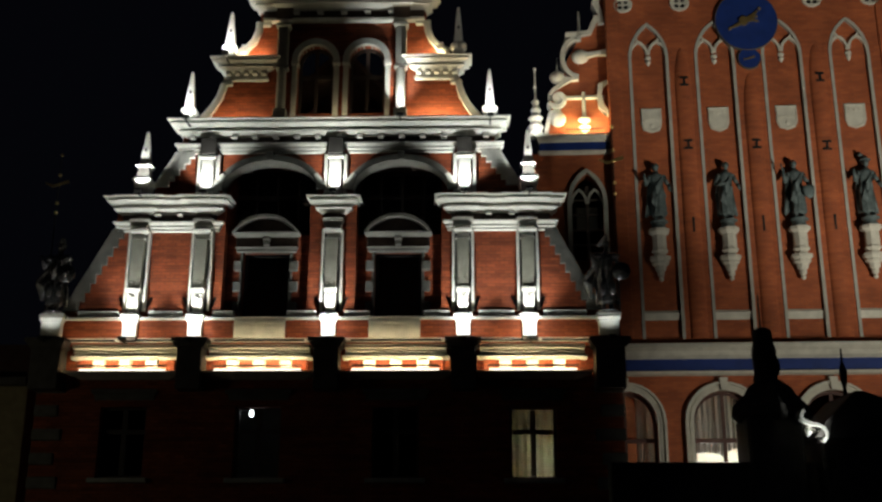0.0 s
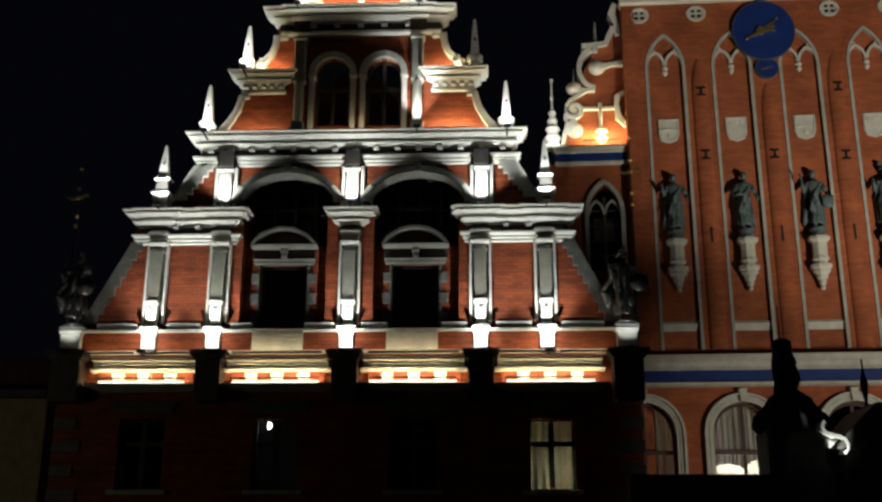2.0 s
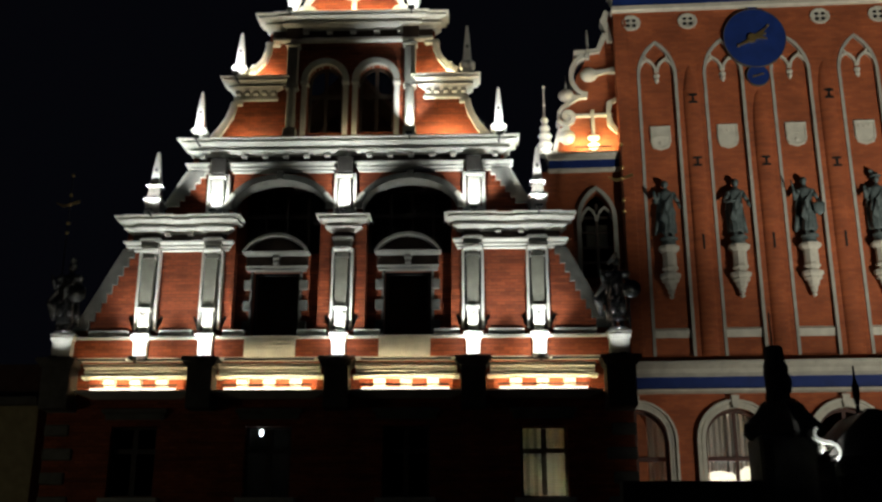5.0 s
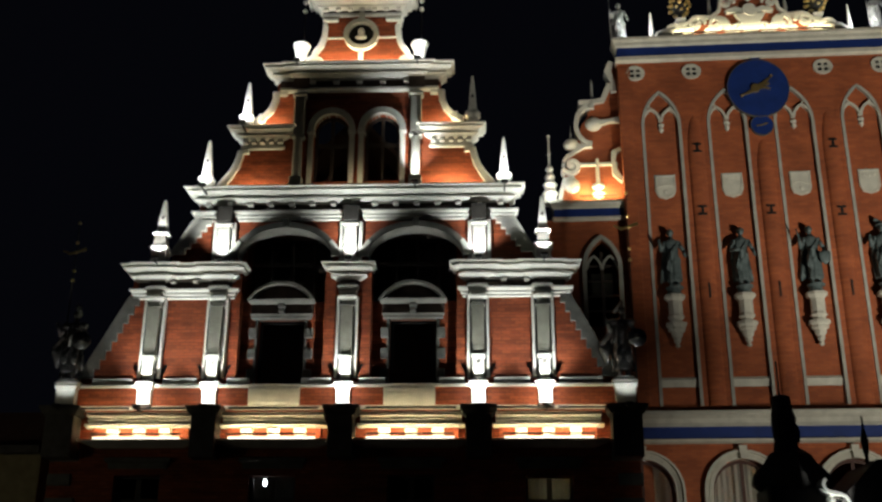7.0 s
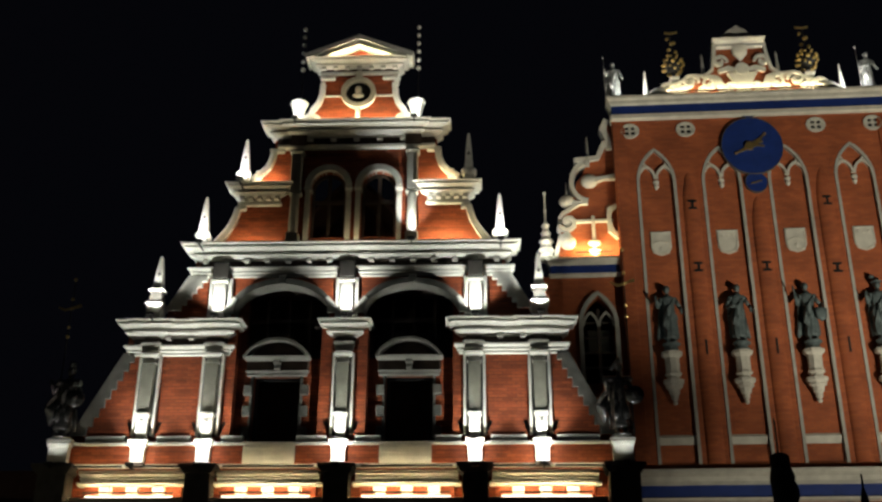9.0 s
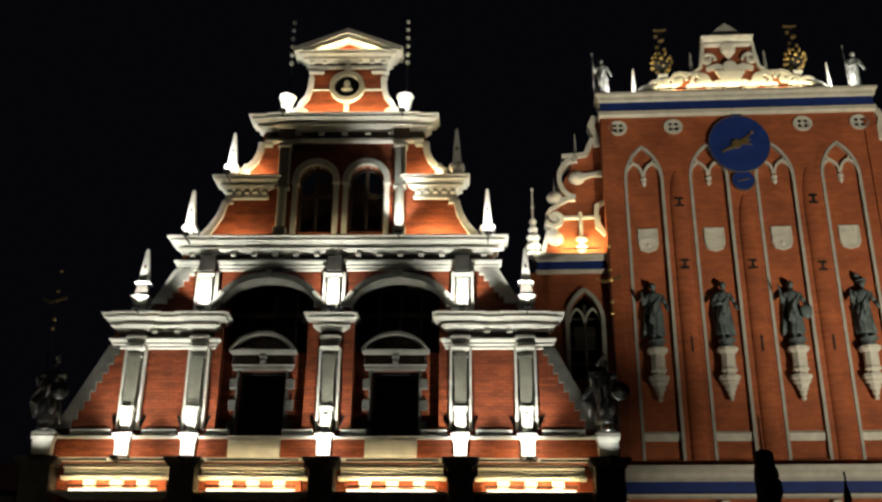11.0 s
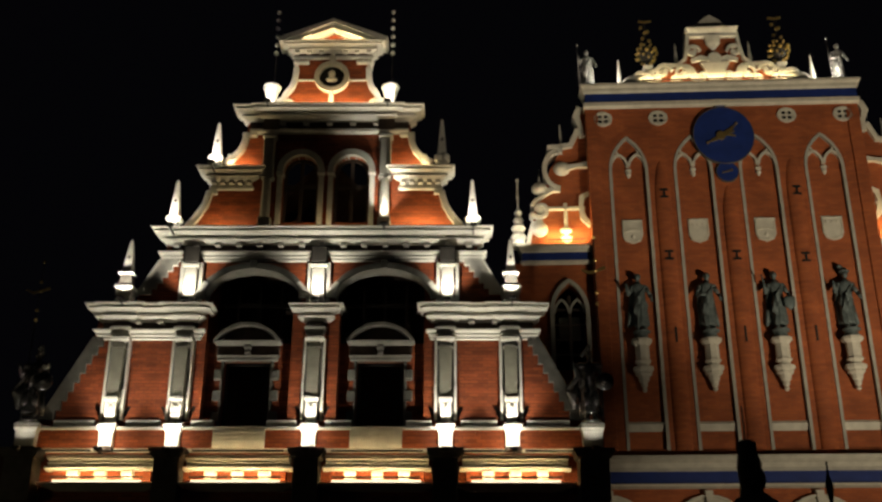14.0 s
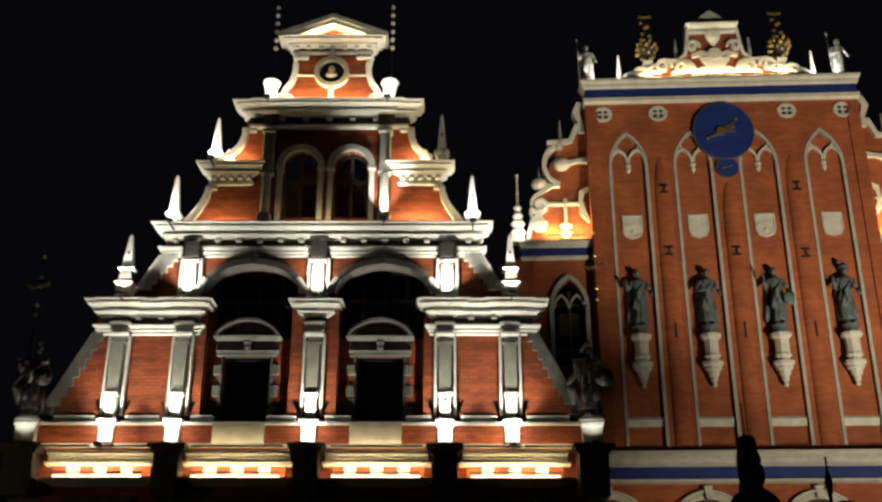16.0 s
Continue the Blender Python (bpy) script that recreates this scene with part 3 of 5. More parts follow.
def obelisk(u, z, h, base=0.3, y=-0.25, tall=True):
    """An obelisk finial on a block with a shade-coloured neck, or on a scrolled foot."""
    q = base * 0.6
    if tall:
        b = box(bmesh.new(), u - base * 0.8, u + base * 0.8, y - base * 0.8, y + base * 0.8, z, z + 0.06, bev=0.01)
        lathe(b, [(base * 0.70, 0.06), (base * 0.84, 0.4), (base * 0.98, 0.42), (base * 0.98, 0.46)], (u, y, z), 4, 1.414, 1.414, math.pi / 4)
        ob = part("obelisk", b, STONE, house, "white stone obelisk finial lit at night")
        # the neck's dark colour stands for the shadow of the block's cap
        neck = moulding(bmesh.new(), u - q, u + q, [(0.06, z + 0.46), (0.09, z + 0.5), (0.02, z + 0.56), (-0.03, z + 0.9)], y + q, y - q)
        part("neck", neck, DARK_STONE, ob, "neck below the spike, cap shadow put into its colour")
        ledge = moulding(bmesh.new(), u - q, u + q, [(-0.02, z + 0.88), (0.06, z + 0.9), (0.06, z + 0.935), (0.0, z + 0.95)], y + q, y - q)
        part("ledge", ledge, STONE, ob)
        z0 = z + 0.95
    else:
        b = lathe(bmesh.new(), [(q * 0.9, 0), (q * 1.0, 0.05), (q * 0.6, 0.11), (q * 0.8, 0.16)], (u, y, z), 12, 1.2, 1.2)
        for k in range(4):
            t = math.pi / 4 + k * math.pi / 2
            ball(b, (u + q * math.cos(t), y + q * math.sin(t), z + 0.27), 0.12, 1.1, 1.1, 0.9, 8)
            ball(b, (u + q * 0.7 * math.cos(t), y + q * 0.7 * math.sin(t), z + 0.1), 0.09, seg=7)
        ob = part("obelisk", b, STONE, house, "white stone obelisk finial lit at night")
        z0 = z + 0.3
    side = z + h - z0
    b = lathe(bmesh.new(), [(q * 1.0, 0), (q * 1.0, 0.05), (q * 0.84, 0.07), (q * 0.58, side * 0.52), (q * 0.55, side * 0.55), (q * 0.25, side - 0.05), (0.01, side)], (u, y, z0), 4, 1.35, 1.35, math.pi / 4)
    if tall:
        for t in (-1, 1):
            ball(b, (u + t * q * 0.6, y - q * 0.8, z0 + 0.06), 0.06, seg=7)
    part("spike", b, STONE, ob)
    zc, r = z0 + side * 0.44, q * 0.62
    # no real hole: a raised dark lozenge gives its shade
    hole = prism(bmesh.new(), [(u - 0.055, zc), (u, zc - 0.075), (u + 0.055, zc), (u, zc + 0.075)], y - r - 0.012, y - r + 0.05)
    part("socket", hole, DARK_STONE, ob, "dark lozenge for the shade in a hole")
    return ob


for u in (-5.84, 5.84):
    obelisk(u + 0.04, 12.12, 2.1, 0.30, -0.25)
for u in (-4.58, 4.74):
    obelisk(u, 14.62, 1.66, 0.30, -0.2, False)

# third tier, with the twin arched windows
c = CU[3]
t3 = [(-4.1 + c, 14.5), (4.1 + c, 14.5), (4.0 + c, 14.95), (3.68 + c, 15.4), (3.58 + c, 16.0), (3.58 + c, 16.7), (-3.58 + c, 16.7), (-3.58 + c, 16.0), (-3.68 + c, 15.4), (-4.0 + c, 14.95)]
tw = [round_head(u + c, 0.56, 14.9, 16.66) for u in (-0.82, 0.80)]
part("third_tier_wall", wall(t3[:6] + [(2.65 + c, 16.7), (2.65 + c, 18.4), (-2.65 + c, 18.4), (-2.65 + c, 16.7)] + t3[6:], tw, 0.0, 0.4), BRICK, house)
for u in (-0.82 + c, 0.80 + c):
    window(house, u, 14.9, 17.2, 1.12, 0.2, WOOD, spring=16.66, cross=0.55, label="round-headed window with dark wooden frame")
    b = ribbon(bmesh.new(), arc(u, 16.66, 0.66, 0.66, 0, 180, 20), 0.2, -0.16, 0.2)
    ar = part("window_arch", b, STONE, house, "pale stone round arch")
    for s in (-1, 1):
        b = moulding(bmesh.new(), u + s * 0.66 - 0.08, u + s * 0.66 + 0.08, [(0, 14.75), (0, 16.5), (0.04, 16.54), (0.04, 16.62), (0, 16.66)], 0.2, -0.12)
        part("jamb", b, STONE, ar)
for s, u in ((-1, -1.86), (1, 1.88)):
    b = bmesh.new()
    box(b, u + c - 0.2, u + c + 0.2, -0.34, 0.05, 14.62, 14.95, bev=0.015)
    lathe(b, [(0.15, 0), (0.16, 0.3), (0.14, 1.35)], (u + c, -0.2, 14.95), 12)
    moulding(b, u + c - 0.15, u + c + 0.15, [(0.0, 16.3), (0.06, 16.36), (0.06, 16.42), (0, 16.46)], 0.05, -0.24)
    box(b, u + c - 0.17, u + c + 0.17, -0.3, 0.05, 16.44, 17.75, bev=0.02)
    moulding(b, u + c - 0.17, u + c + 0.17, [(0.0, 17.75), (0.06, 17.8), (0.06, 17.88), (0, 17.92)], 0.05, -0.28)
    part("column", b, GREY_STONE, house, "weathered stone half column beside the twin windows")
for s in (-1, 1):
    x0, x1 = sorted((c + s * 2.35, c + s * 3.66))
    b = moulding(bmesh.new(), x0, x1, [(0.0, 16.0), (0.05, 16.04), (0.05, 16.12), (0.0, 16.16), (0.0, 16.3)] + cornice(16.31, 16.7, 0.44), 0.4, -0.02)
    corn = part("cornice", b, STONE, house, "short white dentilled cornice")
    for k in range(5):
        x = x0 + 0.1 + (x1 - x0 - 0.2) * k / 4
        part("dentil", one_box(x - 0.08, x + 0.08, -0.18, 0.0, 16.19, 16.31), STONE, corn)
    pts = [(c + s * x, z) for x, z in ((4.28, 14.7), (4.16, 14.85), (3.98, 15.1), (3.82, 15.4), (3.72, 15.7), (3.68, 15.92))]
    part("volute_coping", ribbon(bmesh.new(), pts, [0.26, 0.24, 0.22, 0.2, 0.2, 0.2], -0.14, 0.4), STONE, house, "curved white stone gable edge")
    part("volute_block", one_box(c + s * 3.6 - 0.17, c + s * 3.6 + 0.17, -0.12, 0.4, 15.84, 15.98), STONE, house)
obelisk(-3.44, 16.76, 1.6, 0.29, -0.2, False)
obelisk(3.78, 16.76, 1.7, 0.29, -0.2, False)

# fourth tier
c = CU[4]
for s in (-1, 1):
    pts = [(c + s * x, z) for x, z in ((3.35, 16.95), (3.05, 17.12), (2.82, 17.38), (2.7, 17.7), (2.66, 17.98))]
    part("volute_wall", prism(bmesh.new(), pts + [(c + s * 2.0, 17.98), (c + s * 2.0, 16.8), (c + s * 3.35, 16.8)], 0.02, 0.38), BRICK, house)
    b = ribbon(bmesh.new(), pts, 0.2, -0.14, 0.42)
    ribbon(b, spiral(c + s * 3.2, 17.0, 0.2, 1.1, 90, s), 0.1, -0.14, 0.42)
    part("volute", b, STONE, house, "white stone scroll on the gable edge")
    part("volute_block", moulding(bmesh.new(), c + s * 2.55 - 0.2, c + s * 2.55 + 0.2, [(0, 17.9), (0.04, 17.94), (0.04, 18.02), (0, 18.06)], 0.4, -0.1), STONE, house)
b = moulding(bmesh.new(), -2.5 + c, 2.55 + c, [(0.0, 18.02), (0.05, 18.06), (0.05, 18.14), (0.0, 18.16)], 0.4, -0.14)
part("architrave", b, STONE, house)
CORN4 = cornice(18.45, 18.9, 0.5)
b = moulding(bmesh.new(), -2.6 + c, 2.6 + c, CORN4, 0.4, 0.0)
moulding(b, -2.0 + c, 2.0 + c, [(d * 0.96, z) for d, z in CORN4], 0.4, -0.1)
corn = part("cornice", b, STONE, house, "upper stone cornice with dentils")
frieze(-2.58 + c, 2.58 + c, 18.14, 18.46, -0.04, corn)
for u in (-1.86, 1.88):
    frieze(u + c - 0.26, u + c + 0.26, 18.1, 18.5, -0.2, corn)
for k in range(5):
    x = c + 0.02 + (-1.52 + 0.76 * k)
    part("dentil", one_box(x - 0.1, x + 0.1, -0.2, -0.04, 18.3, 18.4), STONE, corn)

# crowning aedicule
c = CU[5]
part("crown_wall", one_box(c - 1.15, c + 1.15, 0.0, 0.4, 18.9, 21.0, bev=0.0), BRICK, house)
for s in (-1, 1):
    pts = [(c + s * x, z) for x, z in ((1.62, 19.15), (1.5, 19.5), (1.32, 19.75), (1.22, 20.1), (1.2, 20.5))]
    part("crown_volute_wall", prism(bmesh.new(), pts + [(c + s * 1.0, 20.5), (c + s * 1.0, 18.95), (c + s * 1.62, 18.95)], 0.02, 0.36), BRICK, house)
    b = ribbon(bmesh.new(), pts, 0.18, -0.12, 0.4)
    ball(b, (c + s * 1.55, 0.05, 19.2), 0.3, 1.1, 0.8, 0.72, 14)
    part("volute", b, STONE, house, "white stone scroll")
    b = moulding(bmesh.new(), c + s * 1.05 - 0.22, c + s * 1.05 + 0.22, [(0, 20.66), (0.04, 20.7), (0.04, 20.78), (0, 20.8)], 0.4, -0.06)
    part("block_capital", b, STONE, house)
    b = lathe(bmesh.new(), [(0.15, 0), (0.17, 0.05), (0.14, 0.12), (0.2, 0.4), (0.25, 0.62), (0.3, 0.68), (0.3, 0.76), (0.22, 0.78)], (c + s * 1.95, -0.15, 18.96), 8)
    part("urn", b, STONE, house, "white stone urn glowing in lamp light")
    b = bmesh.new()
    rod(b, (c + s * 1.97, 0.25, 18.9), (c + s * 1.97, 0.25, 22.9), 0.03, 0.012)
    spire = part("spire", b, IRON, house, "thin iron spire strung with pale beads")
    for k in range(6):
        part("bead", ball(bmesh.new(), (c + s * 1.97, 0.2, 21.25 + 0.33 * k), 0.085 - 0.003 * k), STONE, spire)
b = ribbon(bmesh.new(), arc(c, 20.12, 0.5, 0.5, 0, 360, 28)[:-1], 0.16, -0.2, 0.1, closed=True)
med = part("medallion", b, STONE, house, "round stone medallion with a carved relief")
b = disc(bmesh.new(), (c, 20.12), 0.44, -0.04, 0.05)
part("medallion_ground", b, IRON, med)
b = bmesh.new()
ball(b, (c + 0.0, -0.14, 20.2), 0.14, 0.85, 0.6, 1.2)
ball(b, (c, -0.14, 20.0), 0.17, 1.2, 0.5, 0.6)
part("relief", b, STONE, med)
part("key_block", one_box(c - 0.1, c + 0.1, -0.2, 0.0, 20.62, 20.95, bev=0.03), STONE, med)
part("key_block", one_box(c - 0.08, c + 0.08, -0.16, 0.0, 19.0, 19.6, bev=0.03), STONE, med)
for s in (-1, 1):
    part("string_course", one_box(c + s * 0.86 - 0.3, c + s * 0.86 + 0.3, -0.04, 0.01, 20.02, 20.1), STONE, house)
b = moulding(bmesh.new(), c - 1.3, c + 1.3, [(0.0, 20.86), (0.05, 20.9), (0.05, 20.98), (0.02, 21.0)] + cornice(21.06, 21.4, 0.4), 0.4, -0.02)
ent = part("entablature", b, STONE, house)
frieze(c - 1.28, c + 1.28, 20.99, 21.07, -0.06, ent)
for k in range(7):
    x = c - 1.2 + 0.4 * k
    part("dentil", one_box(x - 0.08, x + 0.08, -0.18, 0.0, 21.03, 21.15), STONE, ent)
b = bmesh.new()
ribbon(b, [(c - 1.82, 21.42), (c, 22.16), (c + 1.82, 21.42)], 0.16, -0.42, 0.4)
ribbon(b, [(c - 1.5, 21.40), (c, 21.98), (c + 1.5, 21.40)], 0.12, -0.34, 0.4)
part("pediment", b, STONE, house, "triangular white stone pediment crowning the gable")
part("pediment_field", prism(bmesh.new(), [(c - 1.45, 21.4), (c + 1.45, 21.4), (c, 21.97)], 0.02, 0.4), STONE, house)
part("pediment_brick", prism(bmesh.new(), [(c - 0.95, 21.42), (c + 0.95, 21.42), (c, 21.84)], -0.02, 0.1), BRICK, house)
# body and roof of the house behind its gable
part("side_wall", one_box(-8.4, -8.0, 0.5, 18, 0, 8.2, bev=0), BRICK, house)
part("side_wall", one_box(8.0, 8.4, 0.5, 1.3, 0, 8.2, bev=0), BRICK, house)
b = prism(bmesh.new(), [(-7.6, 8.2), (7.0, 8.2), (4.4, 13.0), (0, 17.6), (-4.4, 13.0)], 2.4, 18)
ribbon(b, [(-7.6, 8.2), (-4.4, 12.9), (0, 17.5), (4.4, 12.9), (7.0, 8.2)], 0.2, 0.72, 2.5)
part("roof", b, ROOF, house, "steep tiled roof behind the gable")

part("back_wall", one_box(-8.4, 8.4, 18, 18.4, 0, 8.3, bev=0), BRICK, house)

# ---- the tall hall ----
hall = thing("guild_hall", HALL, "tall orange brick guild hall with white tracery and blue bands", "house")
M = 5.87
NX = (2.62, 4.76, 6.91, 9.06)
ARX = (1.35, 4.27, 7.48, 10.4)
open_arch = [round_head(u, 0.93, 3.4, 5.5) for u in ARX]
part("lower_wall", wall(rect(0.3, 13.3, 0, 7.0), open_arch, 0.05, 0.55), HALL_BRICK, hall, "orange brick wall with arched windows")
holes = [lancet(u, 0.60, 8.02, 17.4, 18.62) for u in NX]
part("panel_wall", wall(rect(1.28, 10.47, 6.9, 20.0), holes, 0.0, 0.22), HALL_BRICK, hall, "orange brick gable wall with tall pointed niches")
part("niche_back", one_box(1.35, 10.4, 0.1, 0.6, 6.9, 19.9, bev=0), HALL_BRICK, hall)
for u in NX:
    b = ribbon(bmesh.new(), lancet(u, 0.60, 8.0, 17.4, 18.62), 0.092, -0.03, 0.2)
    nt = part("niche_trim", b, GREY_STONE, hall, "pale stone moulding round a tall pointed niche")
    b = bmesh.new()
    for s in (-1, 1):
        ribbon(b, lancet(u + s * 0.3, 0.27, 17.35, 17.55, 18.0)[1:-1], 0.08, 0.0, 0.19)
    for s in (-1, 1):
        ribbon(b, [(u + s * 0.3, 17.98), (u + s * 0.35, 18.1), (u + s * 0.42, 18.2)], 0.05, 0.02, 0.19)
    ball(b, (u, 0.08, 17.42), 0.09, 1.2, 0.8, 1.0)
    lathe(b, [(0.02, 0), (0.09, 0.12), (0.06, 0.2)], (u, 0.08, 17.14), 8)
    part("tracery", b, HALL_STONE, nt)
    # ring of bricks round the head of the niche
    b = ribbon(bmesh.new(), lancet(u, 0.76, 17.3, 17.4, 18.84)[1:-1], 0.12, -0.014, 0.05)
    part("brick_hood", b, HALL_BRICK, nt)
    b = moulding(bmesh.new(), u - 0.56, u + 0.56, [(0.0, 8.6), (0.02, 8.66), (0.06, 8.82), (0.0, 8.9)], 0.2, 0.1)
    part("niche_sill", b, HALL_STONE, nt)
    # coat of arms
    outline = [(u - 0.33, 15.62), (u + 0.33, 15.62), (u + 0.33, 15.05), (u + 0.25, 14.86), (u, 14.77), (u - 0.25, 14.86), (u - 0.33, 15.05)]
    sh = part("shield", prism(bmesh.new(), outline, 0.06, 0.2), HALL_STONE, hall, "carved pale stone coat of arms")
    b = ribbon(bmesh.new(), [(x + (u - x) * 0.12, z + (15.25 - z) * 0.12) for x, z in outline], 0.035, 0.035, 0.07, closed=True)
    kind = round(u) % 4
    if kind == 1:
        for k in range(3):
            ball(b, (u - 0.17 + 0.17 * k, 0.06, 15.44 - 0.04 * (k % 2)), 0.055, 1, 0.5, 1, 8)
    elif kind == 3:
        ribbon(b, [(u - 0.24, 15.2), (u, 15.28), (u + 0.24, 15.2)], 0.06, 0.035, 0.07)
        ball(b, (u, 0.06, 15.02), 0.07, 1, 0.5, 1.2, 8)
    elif kind == 2:
        ribbon(b, arc(u + 0.03, 15.16, 0.11, 0.15, 40, 300, 10), 0.045, 0.035, 0.07)
        ball(b, (u + 0.12, 0.06, 15.33), 0.05, 1, 0.5, 1, 8)
    else:
        ball(b, (u, 0.06, 15.2), 0.1, 0.8, 0.4, 1.6, 10)
    part("relief", b, HALL_STONE, sh)
    # statue console
    b = bmesh.new()
    lathe(b, [(0.17, 10.6), (0.17, 10.66), (0.235, 10.71), (0.235, 10.76), (0.2, 10.8), (0.2, 11.24), (0.27, 11.31), (0.30, 11.34), (0.30, 11.43), (0.2, 11.45)], (u, -0.12, 0), 8, 1.1, 1.05, math.pi / 8)
    con = part("console", b, HALL_STONE, hall, "pale stone console carrying a statue")
    part("plinth", lathe(bmesh.new(), [(0.25, 11.44), (0.25, 11.5), (0.21, 11.53), (0.21, 11.64), (0.24, 11.66)], (u, -0.12, 0), 14, 1.0, 0.95), BRONZE, con, "dark round plinth under a statue")
    b = lathe(bmesh.new(), [(0.03, 9.78), (0.075, 9.83), (0.05, 9.92), (0.1, 9.97), (0.1, 10.08), (0.15, 10.13), (0.17, 10.27), (0.25, 10.33), (0.24, 10.4), (0.3, 10.46), (0.3, 10.56), (0.18, 10.6)], (u, -0.08, 0), 8, 1.1, 0.95, math.pi / 8)
    part("corbel", b, HALL_STONE, con)
part("lesene", one_box(1.28, 1.7, -0.06, 0.1, 8.0, 19.6, bev=0.02), HALL_BRICK, hall)
part("lesene", one_box(10.05, 10.47, -0.06, 0.1, 8.0, 19.6, bev=0.02), HALL_BRICK, hall)
for u, low in ((3.69, 0.0), (5.84, 0.95), (7.99, 0.0)):
    part("lesene", lathe(bmesh.new(), [(0.27, 8.0), (0.27, 16.4 - low), (0.24, 17.0 - low), (0.15, 17.5 - low), (0.02, 17.8 - low)], (u, 0.02, 0), 20, 1.0, 0.5), HALL_BRICK, hall)
for u, zs in ((3.71, (16.48, 14.28)), (5.85, (14.24,)), (8.02, (16.5, 14.14))):
    for z in zs:
        b = bmesh.new()
        box(b, u - 0.13, u + 0.13, -0.145, 0.0, z + 0.1, z + 0.16)
        box(b, u - 0.13, u + 0.13, -0.145, 0.0, z - 0.16, z - 0.1)
        box(b, u - 0.035, u + 0.035, -0.145, 0.0, z - 0.12, z + 0.12)
        part("wall_anchor", b, IRON, hall, "black iron wall anchor")
    for z in (11.6,):
        part("wall_anchor", one_box(u - 0.03, u + 0.03, -0.14, -0.05, z - 0.25, z + 0.25, bev=0.005), IRON, hall)
for u in (1.87, 3.74, 8.05, 9.92):
    b = ribbon(bmesh.new(), arc(u, 19.35, 0.28, 0.24, 0, 360, 20)[:-1], 0.08, -0.06, 0.1, closed=True)
    q = part("roundel", b, HALL_STONE, hall, "pale stone quatrefoil roundel")
    part("roundel_ground", disc(bmesh.new(), (u, 19.35), 0.26, -0.03, 0.05, 20, 0.86), HALL_STONE, q)
    # openings are not cut: dark discs on the ground show their shade
    for dx, dz, rad in ((-0.1, 0.09, 0.07), (0.1, 0.09, 0.07), (-0.1, -0.09, 0.075), (0.1, -0.09, 0.075)):
        part("foil", disc(bmesh.new(), (u + dx, 19.35 + dz), rad, -0.036, 0.0, 12, 0.8), IRON, q, "dark disc for the shade in a quatrefoil opening")


def band(x0, x1, z0, z1, z2, z3, out, front, back, label):
    """Blue painted band between two white courses."""
    part("band_foot", moulding(bmesh.new(), x0, x1, [(0.0, z0), (out * 0.4, z0 + 0.04), (out * 0.4, z1 - 0.02), (0.02, z1)], back, front), HALL_STONE, hall)
    part("blue_band", one_box(x0, x1, front - 0.02, back, z1, z2, bev=0), BLUE, hall, label)
    part("band_cornice", moulding(bmesh.new(), x0, x1, [(0.02, z2), (out * 0.5, z2 + (z3 - z2) * 0.2), (out * 0.6, z2 + (z3 - z2) * 0.5), (out, z2 + (z3 - z2) * 0.75), (out, z3), (0.0, z3 + 0.08)], back, front), HALL_STONE, hall)


band(1.3, 10.45, 19.75, 19.95, 20.28, 20.62, 0.16, -0.12, 0.5, "ultramarine band below the top cornice")
band(1.22, 13.2, 6.87, 7.0, 7.36, 7.78, 0.36, -0.08, 0.5, "ultramarine band above the arched windows")
band(-1.0, 1.25, 14.14, 14.28, 14.55, 14.78, 0.12, 0.18, 0.6, "ultramarine band at the gable foot")
band(10.5, 12.8, 14.14, 14.28, 14.55, 14.78, 0.12, 0.18, 0.6, "ultramarine band at the gable foot")
# clock
clock = thing("clock", HALL, "large round blue astronomical clock with gilded pointers", "clock")
part("dial", disc(bmesh.new(), (5.86, 18.59), 1.0, -0.12, 0.0, 48, 1.05), BLUE, clock)
part("dial_rim", ribbon(bmesh.new(), arc(5.86, 18.59, 1.005, 1.055, 0, 360, 48)[:-1], 0.02, -0.13, 0.0, closed=True), DARK_STONE, clock)
b = bmesh.new()
ribbon(b, [(5.32, 18.32), (5.6, 18.45), (5.86, 18.6), (6.1, 18.78), (6.26, 18.95)], [0.03, 0.1, 0.16, 0.1, 0.03], -0.16, -0.11)
ribbon(b, [(5.86, 18.58), (6.05, 18.58), (6.24, 18.52)], [0.12, 0.08, 0.03], -0.19, -0.15)
disc(b, (5.76, 18.56), 0.15, -0.2, -0.12, 20)
ribbon(b, [(6.05, 18.8), (6.1, 18.68), (6.22, 18.72)], 0.05, -0.18, -0.12)
for x, z in ((5.3, 18.3), (6.3, 19.0)):
    ball(b, (x, -0.15, z), 0.05, seg=8)
part("clock_pointer", b, GOLD, clock, "gilded clock pointer")
for z, r in ((19.87, 0.22), (17.24, 0.36)):
    part("small_dial", disc(bmesh.new(), (5.86, z), r, -0.09, 0.0, 24), BLUE, clock)
    part("dial_rim", ribbon(bmesh.new(), arc(5.86, z, r, r, 0, 360, 24)[:-1], 0.02, -0.1, 0.0, closed=True), DARK_STONE, clock)
b = ribbon(bmesh.new(), [(5.68, 17.2), (5.86, 17.24), (6.04, 17.3)], 0.04, -0.11, -0.085)
part("clock_pointer", b, GOLD, clock)
